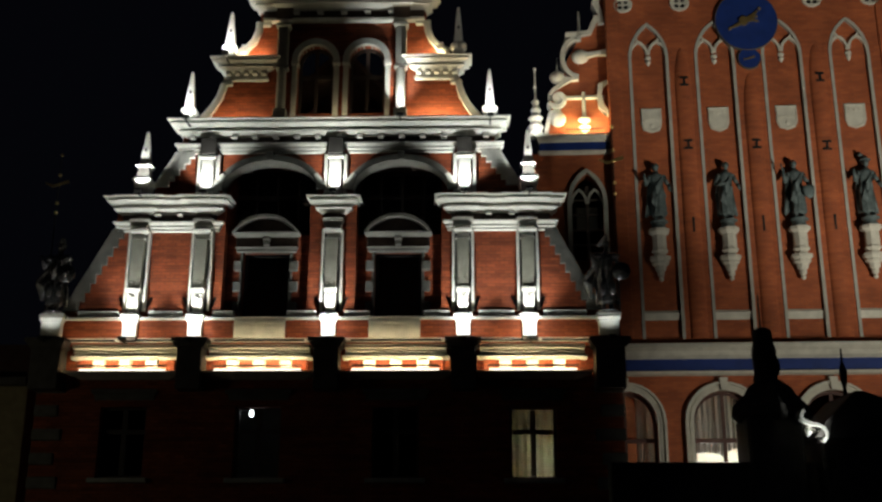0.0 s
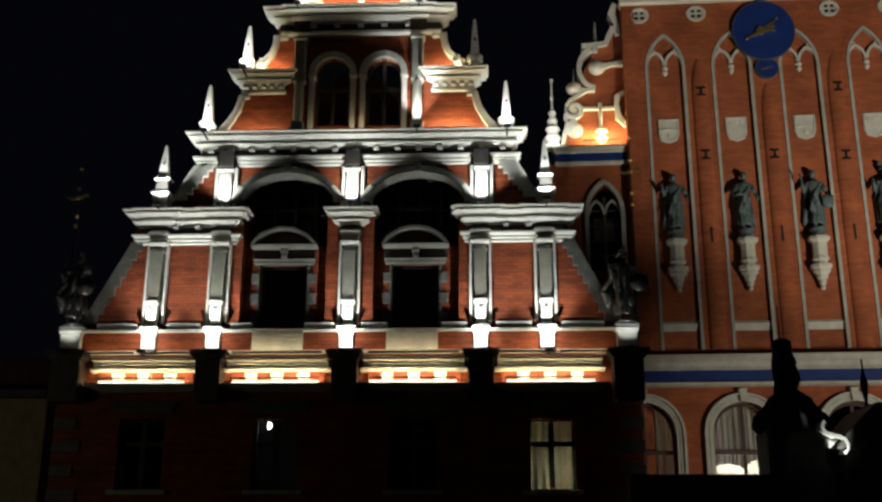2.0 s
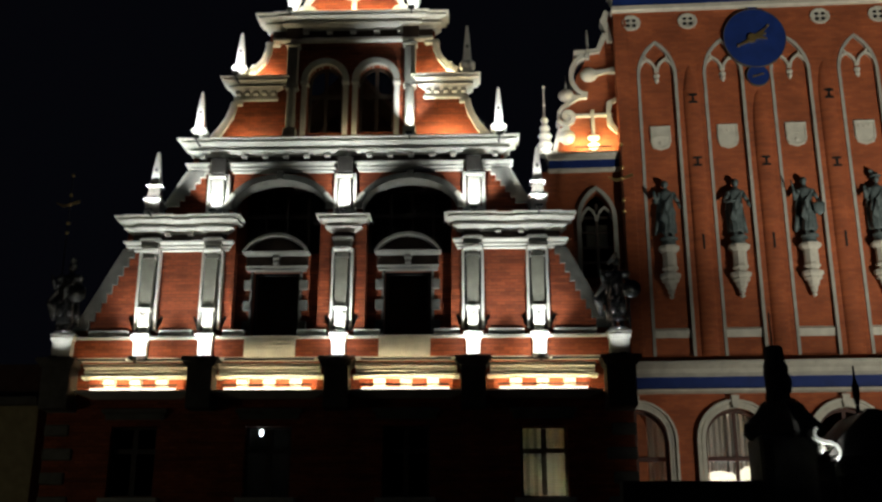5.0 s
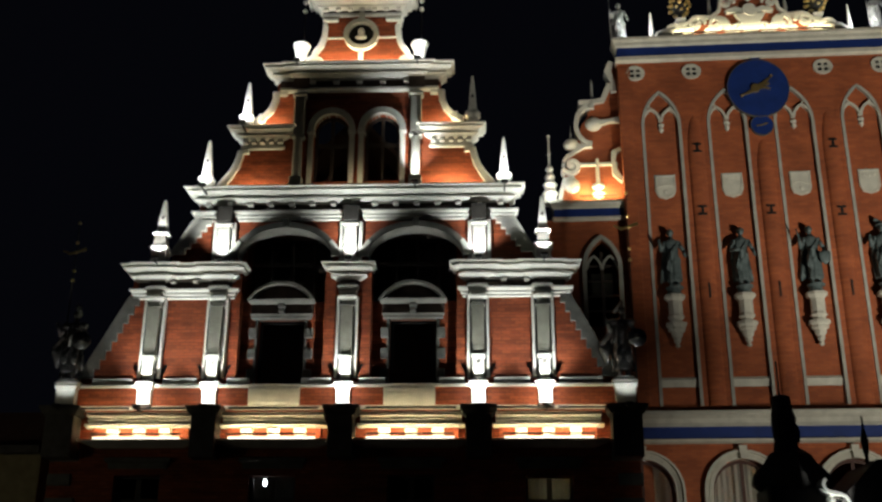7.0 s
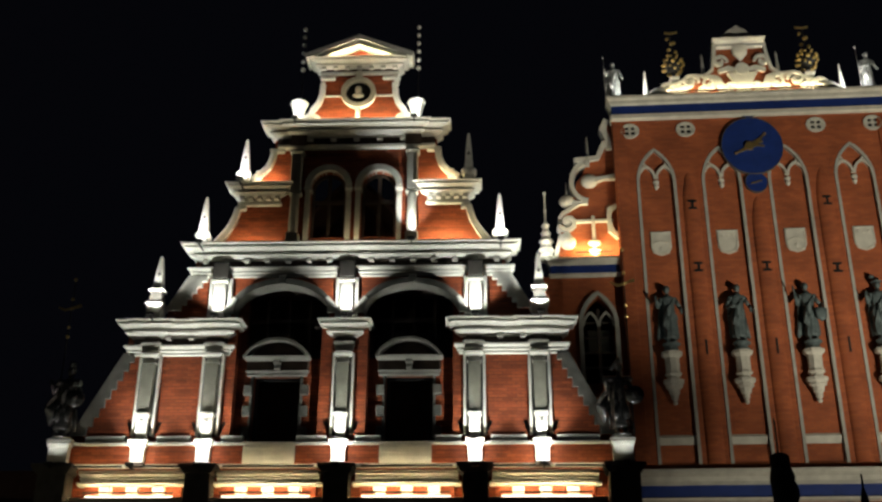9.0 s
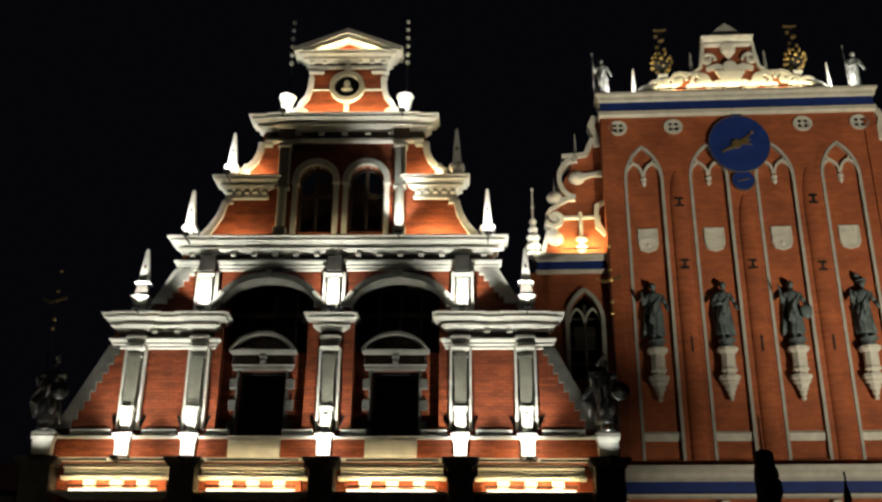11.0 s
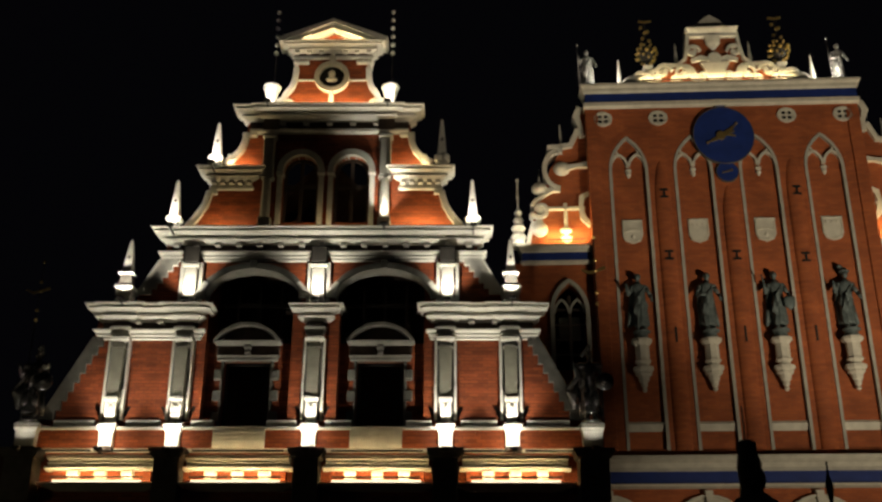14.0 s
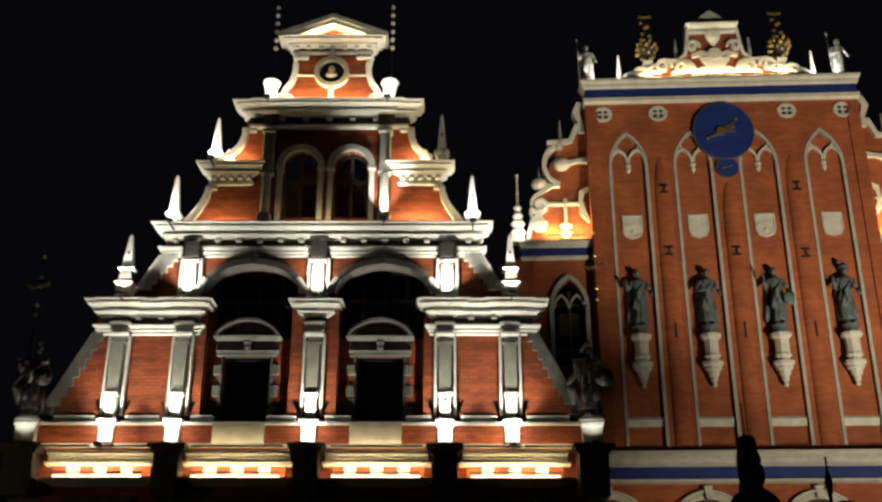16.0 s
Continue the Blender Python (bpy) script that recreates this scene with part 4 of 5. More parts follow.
# arched windows below
for i, u in enumerate(ARX):
    b = ribbon(bmesh.new(), round_head(u, 1.05, 3.3, 5.5), 0.24, -0.02, 0.4)
    ribbon(b, round_head(u, 1.15, 3.3, 5.5), 0.07, -0.1, 0.0)
    ribbon(b, round_head(u, 1.03, 3.3, 5.5), 0.045, -0.05, 0.0)
    ar = part("window_arch", b, HALL_STONE, hall, "pale stone arch round a tall window")
    part("keystone", prism(bmesh.new(), [(u - 0.08, 6.42), (u + 0.08, 6.42), (u + 0.12, 6.8), (u - 0.12, 6.8)], -0.14, 0.1), HALL_STONE, ar)
    window(hall, u, 3.4, 6.43, 1.86, 0.35, BROWN, spring=5.5, cross=0.5, cols=2, extra=(4.2,), label="tall arched window with a lit room behind" if i == 1 else "tall arched window with dark panes")
def curtain(place, x0, x1, z0, z1, y, sag, label):
    """A folded net curtain with a scalloped hem."""
    b = bmesh.new()
    n = 24
    top, low = [], []
    for k in range(n + 1):
        t = k / n
        x = x0 + (x1 - x0) * t
        d = y + 0.03 * math.sin(t * 37)
        top.append(b.verts.new((x, d, z1)))
        low.append(b.verts.new((x, d, z0 + sag * abs(math.sin(t * math.pi)))))
    for k in range(n):
        b.faces.new((low[k], low[k + 1], top[k + 1], top[k]))
    ob = mesh_object("curtain", b, NET)
    ob.matrix_world = place
    m = ob.modifiers.new("thickness", "SOLIDIFY")
    m.thickness = 0.004
    return tagged(ob, label, "curtain", "window curtains")


curtain(HALL, 3.3, 4.3, 4.55, 6.45, 0.72, 0.12, "thin greyish net curtain hanging in an arched window")
curtain(HALL, 4.22, 5.2, 4.5, 6.45, 0.78, 0.3, "thin greyish net curtain hanging in an arched window")
curtain(HALL, 0.5, 2.25, 3.2, 6.45, 0.72, 0.1, "thin greyish net curtain hanging in an arched window")
curtain(pose(HX, 0, 0), 5.2, 6.6, 3.7, 5.8, 0.62, 0.0, "yellowish net curtain glowing before a lit room")
# flanks
for s in (-1, 1):
    def f(x):
        return M + s * (M - x)
    x0, x1 = sorted((f(-1.35), f(1.3)))
    hole = lancet(f(0.47), 0.5, 10.6, 12.5, 13.45)
    part("flank_wall", wall(rect(x0, x1, 6.9, 14.2), [hole], 0.25, 0.65), HALL_BRICK, hall)
    b = ribbon(bmesh.new(), lancet(f(0.47), 0.57, 10.5, 12.5, 13.56), 0.13, 0.12, 0.4)
    pw = part("pointed_window", b, GREY_STONE, hall, "small pointed window with stone tracery")
    part("mullion", one_box(f(0.47) - 0.05, f(0.47) + 0.05, 0.35, 0.42, 10.6, 13.1), WOOD, pw)
    for z in (11.1, 11.6, 12.1, 12.6):
        part("glazing_bar", one_box(f(0.47) - 0.48, f(0.47) + 0.48, 0.355, 0.41, z, z + 0.06), WOOD, pw)
    b = bmesh.new()
    for k in (-1, 1):
        ribbon(b, lancet(f(0.47) + k * 0.25, 0.23, 12.4, 12.5, 12.95)[1:-1], 0.07, 0.26, 0.36)
    part("tracery", b, GREY_STONE, pw)
    # pale board added to brighten the panes in place of a reflection
    part("reflection_board", one_box(f(0.47) - 0.34, f(0.47) + 0.34, 0.5, 0.53, 11.68, 12.42), HALL_STONE, pw, "pale board added behind the panes for their bright reflection")
    part("pane", prism(bmesh.new(), hole, 0.44, 0.45), GLASS, pw)
    edge = [(f(x), z) for x, z in ((-0.8, 14.75), (-0.62, 15.6), (-0.5, 16.4), (-0.2, 16.8), (0.0, 17.6), (0.4, 18.3), (0.85, 18.7), (1.0, 19.3), (1.15, 19.9))]
    part("gable_wing", prism(bmesh.new(), edge + [(f(1.3), 19.9), (f(1.3), 14.75)], 0.3, 0.6), HALL_BRICK, hall, "orange brick gable wing with scrolled stone edge")
    b = bmesh.new()
    y0, y1 = 0.16, 0.66
    ball(b, (f(-0.38), 0.3, 15.42), 0.27, 1, 0.8, 1, 14)
    ribbon(b, [(f(-0.8), 14.8), (f(-0.72), 15.2), (f(-0.62), 15.6), (f(-0.3), 15.72)], 0.14, y0, y1)
    part("scroll", b, HALL_STONE, hall, "pale stone scroll on the gable edge")
    b = ribbon(bmesh.new(), spiral(f(-0.36), 16.12, 0.32, 1.1, 200 if s < 0 else -20, -s), 0.13, y0, y1)
    ball(b, (f(-0.36), 0.3, 16.12), 0.16, 1, 0.8, 1)
    ribbon(b, [(f(-0.62), 16.25), (f(-0.5), 16.45), (f(-0.2), 16.65), (f(0.05), 16.8)], 0.12, y0, y1)
    part("scroll", b, HALL_STONE, hall)
    b = ball(bmesh.new(), (f(-0.36), 0.3, 16.92), 0.26, 1, 0.8, 0.9, 12)
    ribbon(b, [(f(-0.3), 16.85), (f(0.1), 16.8), (f(0.32), 16.84)], [0.2, 0.1, 0.16], y0, y1)
    part("scroll", b, HALL_STONE, hall)
    b = ribbon(bmesh.new(), arc(f(0.35), 17.6, 0.52, 0.7, 100 if s < 0 else 80, (270 if s < 0 else -90), 14), 0.15, y0, y1)
    ball(b, (f(0.42), 0.3, 17.65), 0.26, 1.1, 0.8, 1, 12)
    ribbon(b, [(f(0.6), 17.65), (f(0.95), 17.72), (f(1.27), 17.75)], [0.2, 0.12, 0.22], y0, y1)
    part("scroll", b, HALL_STONE, hall)
    b = ribbon(bmesh.new(), [(f(-0.05), 18.42), (f(0.4), 18.45), (f(0.75), 18.5), (f(0.88), 18.8), (f(1.02), 19.1)], 0.17, y0, y1)
    ribbon(b, [(f(1.15), 18.8), (f(1.12), 19.2), (f(0.98), 19.6), (f(1.12), 19.95)], [0.2, 0.16, 0.24, 0.2], y0, y1)
    ribbon(b, [(f(0.38), 18.2), (f(0.4), 18.5)], 0.16, y0, y1)
    part("scroll", b, HALL_STONE, hall)
    b = bmesh.new()
    box(b, min(f(-0.2), f(1.15)), max(f(-0.2), f(1.15)), 0.2, 0.34, 16.1, 16.22, bev=0.02)
    box(b, f(0.48) - 0.06, f(0.48) + 0.06, 0.2, 0.34, 14.85, 16.35, bev=0.02)
    for z in (15.05, 15.35):
        ball(b, (f(0.48), 0.22, z), 0.15, 1.4, 0.7, 0.8)
    part("cross_moulding", b, HALL_STONE, hall, "pale stone cross-shaped moulding")
    b = ribbon(bmesh.new(), [(f(1.28), 16.7), (f(1.05), 16.55), (f(1.0), 16.2), (f(1.06), 15.8), (f(1.3), 15.5)], [0.12, 0.2, 0.14, 0.22, 0.14], 0.18, 0.32)
    part("scroll", b, HALL_STONE, hall)
    b = bmesh.new()
    rod(b, (f(0.42), 0.4, 18.5), (f(0.42), 0.4, 19.4), 0.06, 0.015)
    for k in range(4):
        ball(b, (f(0.42), 0.4, 18.6 + 0.2 * k), 0.07 - 0.012 * k)
    part("pinnacle", b, GREY_STONE, hall)
    b = bmesh.new()
    rod(b, (f(-0.35), 0.4, 17.0), (f(-0.35), 0.4, 17.7), 0.05, 0.015)
    part("pinnacle", b, GREY_STONE, hall)
    b = lathe(bmesh.new(), [(0.22, 0), (0.28, 0.1), (0.2, 0.22), (0.28, 0.38), (0.16, 0.55), (0.25, 0.7), (0.13, 0.86), (0.18, 0.98), (0.08, 1.15), (0.14, 1.28), (0.03, 1.42), (0.02, 2.5)], (f(-1.1), 0.3, 14.78), 10)
    ball(b, (f(-1.1), 0.3, 16.6), 0.06); ball(b, (f(-1.1), 0.3, 17.25), 0.06)
    part("beaded_pinnacle", b, HALL_STONE, hall, "white beaded stone pinnacle")
# crowning gable
b = bmesh.new()
prism(b, [(2.9, 20.6), (8.84, 20.6), (8.5, 21.0), (7.6, 21.2), (6.9, 21.6), (6.65, 22.9), (5.09, 22.9), (4.84, 21.6), (4.1, 21.2), (3.24, 21.0)], 0.1, 0.5)
part("crown_wall", b, HALL_BRICK, hall)
for s in (-1, 1):
    def f(x):
        return M + s * x
    for cx, cz, r, w in ((2.6, 20.93, 0.3, 0.12), (1.8, 21.22, 0.3, 0.11), (1.1, 21.12, 0.36, 0.11), (0.72, 22.0, 0.25, 0.1), (1.4, 20.84, 0.18, 0.1), (2.1, 20.86, 0.18, 0.1), (0.45, 20.95, 0.2, 0.1)):
        b = ribbon(bmesh.new(), spiral(f(cx), cz, r, 1.15, 180 if s > 0 else 0, -s), w, -0.02, 0.5)
        ball(b, (f(cx), 0.1, cz), r * 0.42, 1, 0.7, 1)
        part("scroll", b, STONE, hall, "pale stone scrollwork lit from below")
    pts = [(f(x), z) for x, z in ((3.1, 20.72), (2.75, 20.95), (2.2, 21.2), (1.75, 21.5), (1.3, 21.45), (1.0, 21.7), (0.9, 22.2), (0.84, 22.75))]
    part("scroll_edge", ribbon(bmesh.new(), pts, 0.11, 0.0, 0.52), STONE, hall)
    part("strapwork", ribbon(bmesh.new(), [(f(0.62), 20.7), (f(0.8), 21.1), (f(1.08), 21.42)], [0.34, 0.26, 0.2], -0.02, 0.2), STONE, hall)
    part("strapwork", ribbon(bmesh.new(), [(f(0.15), 21.62), (f(0.45), 21.72), (f(0.8), 21.62)], [0.12, 0.2, 0.14], -0.02, 0.2), STONE, hall)
    part("end_scroll", ball(bmesh.new(), (f(2.72), 0.12, 20.86), 0.3, 1.7, 0.7, 0.85, 14), STONE, hall)
    b = lathe(bmesh.new(), [(0.22, 0.0), (0.22, 0.22), (0.15, 0.26), (0.15, 0.4), (0.22, 0.44), (0.22, 0.52), (0.1, 0.55)], (f(2.3), 0.2, 20.98), 4, 1.1, 1.1, math.pi / 4)
    part("finial_socle", b, STONE, hall, "pale stone socle of a finial pole")
    b = bmesh.new()
    lathe(b, [(0.09, 0), (0.06, 0.3)], (f(2.3), 0.2, 21.5), 10)
    rod(b, (f(2.3), 0.2, 21.5), (f(2.3), 0.2, 23.3), 0.03, 0.015)
    pole = part("finial_pole", b, IRON, hall, "iron finial pole with a gilded flower ball")
    for k in range(34):
        a, e = k * 2.4, -0.9 + 1.8 * k / 33
        r = 0.36 * math.sqrt(max(0.0, 1 - e * e * 0.8))
        part("blossom", ball(bmesh.new(), (f(2.3) + r * math.cos(a), 0.2 + r * math.sin(a), 22.05 + 0.34 * e), 0.05 + 0.03 * (k % 3 == 0), seg=7), GOLD, pole)
    part("flower_core", ball(bmesh.new(), (f(2.3), 0.2, 22.05), 0.31), IRON, pole)
    for k in range(5):
        part("bud", ball(bmesh.new(), (f(2.3) + 0.13 * math.cos(k * 2.3), 0.2 + 0.1 * math.sin(k * 2.3), 22.6 + 0.14 * k), 0.07, seg=8), GOLD, pole)
    b = ribbon(bmesh.new(), [(f(2.5), 23.42), (f(2.3), 23.38), (f(2.05), 23.42)], 0.08, 0.18, 0.22)
    part("vane", b, GOLD, pole)
    b = lathe(bmesh.new(), [(0.12, 0), (0.15, 0.06), (0.09, 0.14), (0.1, 0.2), (0.02, 1.14)], (f(3.32), 0.15, 20.66), 8)
    part("small_obelisk", b, STONE, hall, "slim white stone obelisk")
    b = lathe(bmesh.new(), [(0.05, 0), (0.07, 0.4), (0.03, 0.75), (0.05, 0.8), (0.01, 1.0)], (f(1.28), 0.25, 21.5), 8)
    part("small_obelisk", b, GREY_STONE, hall)
part("strapwork", prism(bmesh.new(), [(M - 0.52, 21.52), (M + 0.52, 21.52), (M + 0.34, 21.2), (M + 0.2, 20.7), (M - 0.2, 20.7), (M - 0.34, 21.2)], -0.04, 0.2), STONE, hall)
part("strapwork", disc(bmesh.new(), (M, 21.66), 0.24, -0.06, 0.2, 20), STONE, hall)
b = lathe(bmesh.new(), [(0.05, -0.35), (0.25, -0.1), (0.3, 0.2), (0.26, 0.25)], (M, 0.05, 22.4), 12, 1, 0.5)
part("cartouche", b, STONE, hall)
b = moulding(bmesh.new(), M - 0.78, M + 0.78, [(0, 22.55), (0.04, 22.6), (0.02, 22.7), (0.1, 22.8), (0.14, 22.9), (0, 22.95)], 0.5, 0.0)
part("crown_cornice", b, STONE, hall)
b = prism(bmesh.new(), [(M - 0.7, 22.93), (M + 0.7, 22.93), (M + 0.3, 23.35), (M, 23.55), (M - 0.3, 23.35)], 0.1, 0.5)
part("crown_pediment", b, GREY_STONE, hall)
# body and roof
part("side_wall", one_box(1.3, 1.7, 0.6, 26, 0, 20, bev=0), HALL_BRICK, hall)
part("side_wall", one_box(-1.35, -1.0, 0.66, 26, 0, 14, bev=0), HALL_BRICK, hall)
part("side_wall", one_box(12.9, 13.3, 0.66, 26, 0, 14, bev=0), HALL_BRICK, hall)
part("back_wall", one_box(-1.35, 13.3, 26, 26.4, 0, 14.2, bev=0), HALL_BRICK, hall)
part("roof", prism(bmesh.new(), [(-1.3, 14.0), (13.0, 14.0), (10.2, 19.6), (M, 20.5), (1.5, 19.6)], 0.68, 26), ROOF, hall, "steep tiled roof")


# statues
def limb(b, pts, radii, k):
    """A chain of tapered rods with rounded joints."""
    pts = [tuple(c * k for c in p) for p in pts]
    for p, q, r0, r1 in zip(pts, pts[1:], radii, radii[1:]):
        rod(b, p, q, r0 * k, r1 * k, 9)
        ball(b, q, r1 * k * 1.02, seg=8)


def figure(name, place, height, material, label, category="statue", lift=1, seed=0, item=None, group=""):
    """A draped standing figure as one plain mesh."""
    rnd = random.Random(seed)
    b = bmesh.new()
    k = height / 2.0
    seg = 28
    hand = 1 if seed % 2 else -1
    sway = rnd.uniform(0.03, 0.06) * hand
    # robe to the shins, tunic with a belt, chest
    prof = [(0.20, 0.20, 1.0), (0.22, 0.26, 1.0), (0.20, 0.5, 0.9), (0.19, 0.75, 0.7), (0.215, 0.82, 0.8), (0.205, 0.95, 0.5), (0.15, 1.1, 0.15), (0.155, 1.13, 0.0),
            (0.17, 1.25, 0.1), (0.205, 1.4, 0.08), (0.215, 1.5, 0.05), (0.15, 1.57, 0.0), (0.07, 1.61, 0.0), (0.062, 1.68, 0.0)]
    rings = []
    for r, z, fold in prof:
        rings.append([b.verts.new(((r * (1 + 0.15 * fold * math.sin(7 * a + seed + 1.5 * z)) * math.cos(a) + sway * math.sin(z * 2.2)) * k,
                                   0.7 * r * (1 + 0.2 * fold * math.sin(9 * a + seed)) * math.sin(a) * k, z * k)) for a in [2 * math.pi * i / seg for i in range(seg)]])
    for p, q in zip(rings, rings[1:]):
        for i in range(seg):
            b.faces.new((p[i], p[(i + 1) % seg], q[(i + 1) % seg], q[i]))
    b.faces.new(rings[0][::-1]); b.faces.new(rings[-1])
    hx = sway * math.sin(3.8)
    # plinth, feet and shins
    lathe(b, [(0.27, 0.0), (0.27, 0.05), (0.24, 0.07)], (0, 0, 0), 14, k, 0.85 * k)
    for q in (-1, 1):
        limb(b, [(0.1 * q, -0.02, 0.3), (0.1 * q + 0.02 * hand, -0.02, 0.1), (0.11 * q, -0.14, 0.09)], [0.085, 0.06, 0.05], k)
    # cloak down the back to one side
    for j in range(7):
        x = -0.26 + 0.075 * j
        limb(b, [(0.7 * x, 0.08, 1.5), (x + 0.02 * math.sin(j * 2.0), 0.15, 0.95), (1.15 * x - 0.05 * hand, 0.13, 0.25 + 0.05 * (j % 3))], [0.05, 0.06, 0.055], k)
    # head with hair
    ball(b, (hx * k, -0.03 * k, 1.79 * k), 0.105 * k, 0.85, 1.0, 1.25, 12)
    ball(b, (hx * k, 0.03 * k, 1.83 * k), 0.115 * k, 1.0, 0.95, 1.0, 12)
    for q in (-1, 1):
        ball(b, ((0.2 * q) * k, 0, 1.47 * k), 0.085 * k, 1.1, 1, 1)
    # arms
    if lift > 0:
        limb(b, [(-0.22, 0, 1.46), (-0.34, -0.06, 1.22), (-0.4, -0.2, 1.5)], [0.075, 0.06, 0.045], k)
    else:
        limb(b, [(-0.22, 0, 1.46), (-0.33, -0.06, 1.18), (-0.1, -0.24, 1.14)], [0.075, 0.06, 0.045], k)
    limb(b, [(0.22, 0, 1.46), (0.34, -0.02, 1.2), (0.36, -0.18, 0.98)], [0.075, 0.06, 0.045], k)
    # sash folds across the front
    for j in range(3):
        limb(b, [(0.13 - 0.02 * j, -0.13, 1.42 - 0.09 * j), (-0.06, -0.16, 1.08 - 0.1 * j), (-0.19 + 0.05 * j, -0.12, 0.62 - 0.06 * j)], [0.03, 0.045, 0.04], k)
    if item == "staff":
        rod(b, (-0.4 * k, -0.2 * k, 0.2 * k), (-0.44 * k, -0.2 * k, 2.08 * k), 0.02 * k, 0.018 * k)
        ball(b, (-0.44 * k, -0.2 * k, 2.1 * k), 0.045 * k, 1, 1, 1.6)
    elif item == "shield":
        lathe(b, [(0.02, 0), (0.17, 0.12), (0.2, 0.36), (0.18, 0.44)], (0.3 * k, -0.22 * k, 0.6 * k), 12, 0.9 * k, 0.3)
        rod(b, (-0.4 * k, -0.2 * k, 1.5 * k), (-0.46 * k, -0.24 * k, 1.75 * k), 0.03 * k, 0.02 * k)
    elif item == "knight":
        disc(b, (0.34 * k, 1.0 * k), 0.24 * k, -0.34 * k, -0.28 * k, 20)
        ball(b, (0.34 * k, -0.33 * k, 1.0 * k), 0.09 * k)
        for j in range(5):
            limb(b, [(-0.12, 0.1, 1.5), (-0.34 - 0.05 * j, 0.14, 1.1 - 0.05 * j), (-0.42 - 0.03 * j, 0.16, 0.45 + 0.08 * j)], [0.06, 0.08, 0.07], k)
        ball(b, (hx * k, 0.04 * k, 1.97 * k), 0.12 * k, 0.45, 1.6, 1.1)
        for j in range(6):
            ball(b, ((hx - 0.03 * j) * k, (0.1 + 0.03 * j) * k, (2.04 - 0.035 * j) * k), 0.06 * k, seg=7)
        for q in (-1, 1):
            ball(b, (0.22 * q * k, -0.02 * k, 1.48 * k), 0.13 * k, 1.1, 1, 0.85)
            ball(b, (0.13 * q * k, -0.12 * k, 0.62 * k), 0.1 * k, 1, 0.9, 2.2)
    elif item == "plume":
        lathe(b, [(0.16, 0), (0.17, 0.03), (0.1, 0.05), (0.08, 0.14)], (hx * k, 0.02 * k, 1.88 * k), 12, k, k)
        for j in range(4):
            ball(b, ((hx - 0.04 * j) * k, 0.05 * k, (2.0 + 0.03 * j) * k), 0.07 * k, seg=8)
    ob = mesh_object(name, b, material)
    for p in ob.data.polygons:
        p.use_smooth = True
    ob.matrix_world = place
    return tagged(ob, label, category, group)


for i, (u, item) in enumerate(zip(NX, (None, None, "shield", "plume"))):
    figure("statue", HALL @ pose(u + 0.02, -0.14, 11.66), 2.05, BRONZE, "weathered green bronze draped statue on a wall console", "statue", (1, 0, 1, 1)[i], i + 3, item, "statues in the niches")
for u, i in ((1.47, 1), (10.12, 2)):
    figure("statue", HALL @ pose(u, 0.15, 20.68), 1.6, SILVER, "pale statue standing on the end of the roof cornice", "statue", i % 2, i + 8, "staff")
for u, turn in ((-8.13, 0), (8.1, 0)):
    ob = figure("statue", pose(HX + u, -0.3, 8.46), 2.25, DARK_METAL, "dark metal knight statue with a standard on the parapet", "statue", 1, 20 + int(u), "knight")


def standard(x, y, z0, z1):
    st = thing("standard_pole", pose(x, y, z0), "tall thin metal pole with gilded ornaments beside a statue", "pole")
    h = z1 - z0
    part("shaft", rod(bmesh.new(), (0, 0, 0), (0, 0, h), 0.025, 0.015), IRON, st)
    for k in (0.62, 0.68, 0.8, 0.86, 0.99):
        part("bead", ball(bmesh.new(), (0, 0, h * k), 0.06), GOLD, st)
    b = ribbon(bmesh.new(), [(-0.42, h * 0.81), (-0.2, h * 0.79), (0, h * 0.8), (0.3, h * 0.82)], [0.04, 0.09, 0.06, 0.1], -0.02, 0.02)
    part("vane", b, GOLD, st, "gilded vane")


standard(HX - 8.4, -0.3, 8.46, 13.5)
standard(HX + 8.45, -0.3, 8.46, 14.3)

# small floodlights on the ledges
lampbody = thing("floodlight", pose(*FIXTURES[0]), "small black floodlight fixed to a stone ledge", "floodlight", "facade floodlights")
b = box(bmesh.new(), -0.11, 0.11, -0.07, 0.07, -0.1, 0.0, bev=0.02)
part("housing", b, IRON, lampbody)
part("bracket", box(bmesh.new(), -0.02, 0.02, 0.0, 0.6, -0.14, -0.1), IRON, lampbody)
for f3 in FIXTURES[1:]:
    copy_thing(lampbody, pose(*f3))

# housings of the strip lamps
for m, length in BARS:
    bar = mesh_object("strip_light", box(bmesh.new(), -length / 2, length / 2, -0.025, 0.025, 0.01, 0.05, bev=0.006), IRON)
    bar.matrix_world = m
    tagged(bar, "slim dark strip light housing on a stone ledge", "strip light", "strip lights")

# floodlights standing on the square
for place, aim in (((17.6, -15.5, 0.7), (11.8, 1.2, 25.0)), ((17.5, -13.5, 0.7), (11.0, 1.2, 4.2))):
    fl = thing("floodlight", look(place, aim), "large black floodlight standing on the square", "floodlight")
    part("housing", box(bmesh.new(), -0.3, 0.3, -0.22, 0.22, 0.22, 0.42, bev=0.03), IRON, fl)
    part("stand", rod(bmesh.new(), (0, -0.1, 0.35), (0, -0.75, 0.3), 0.04, 0.04), IRON, fl)

# rooms behind the lit windows
def room(name, place, x0, x1, y0, y1, z0, z1, material, label):
    """A room open towards its window."""
    b = box(bmesh.new(), x0, x1, y0, y1, z0, z1)
    bmesh.ops.delete(b, geom=[f for f in b.faces if f.calc_center_median().y < y0 + 0.01], context="FACES_ONLY")
    ob = mesh_object(name, b, material)
    ob.matrix_world = place
    return tagged(ob, label, "room", kind="structure")


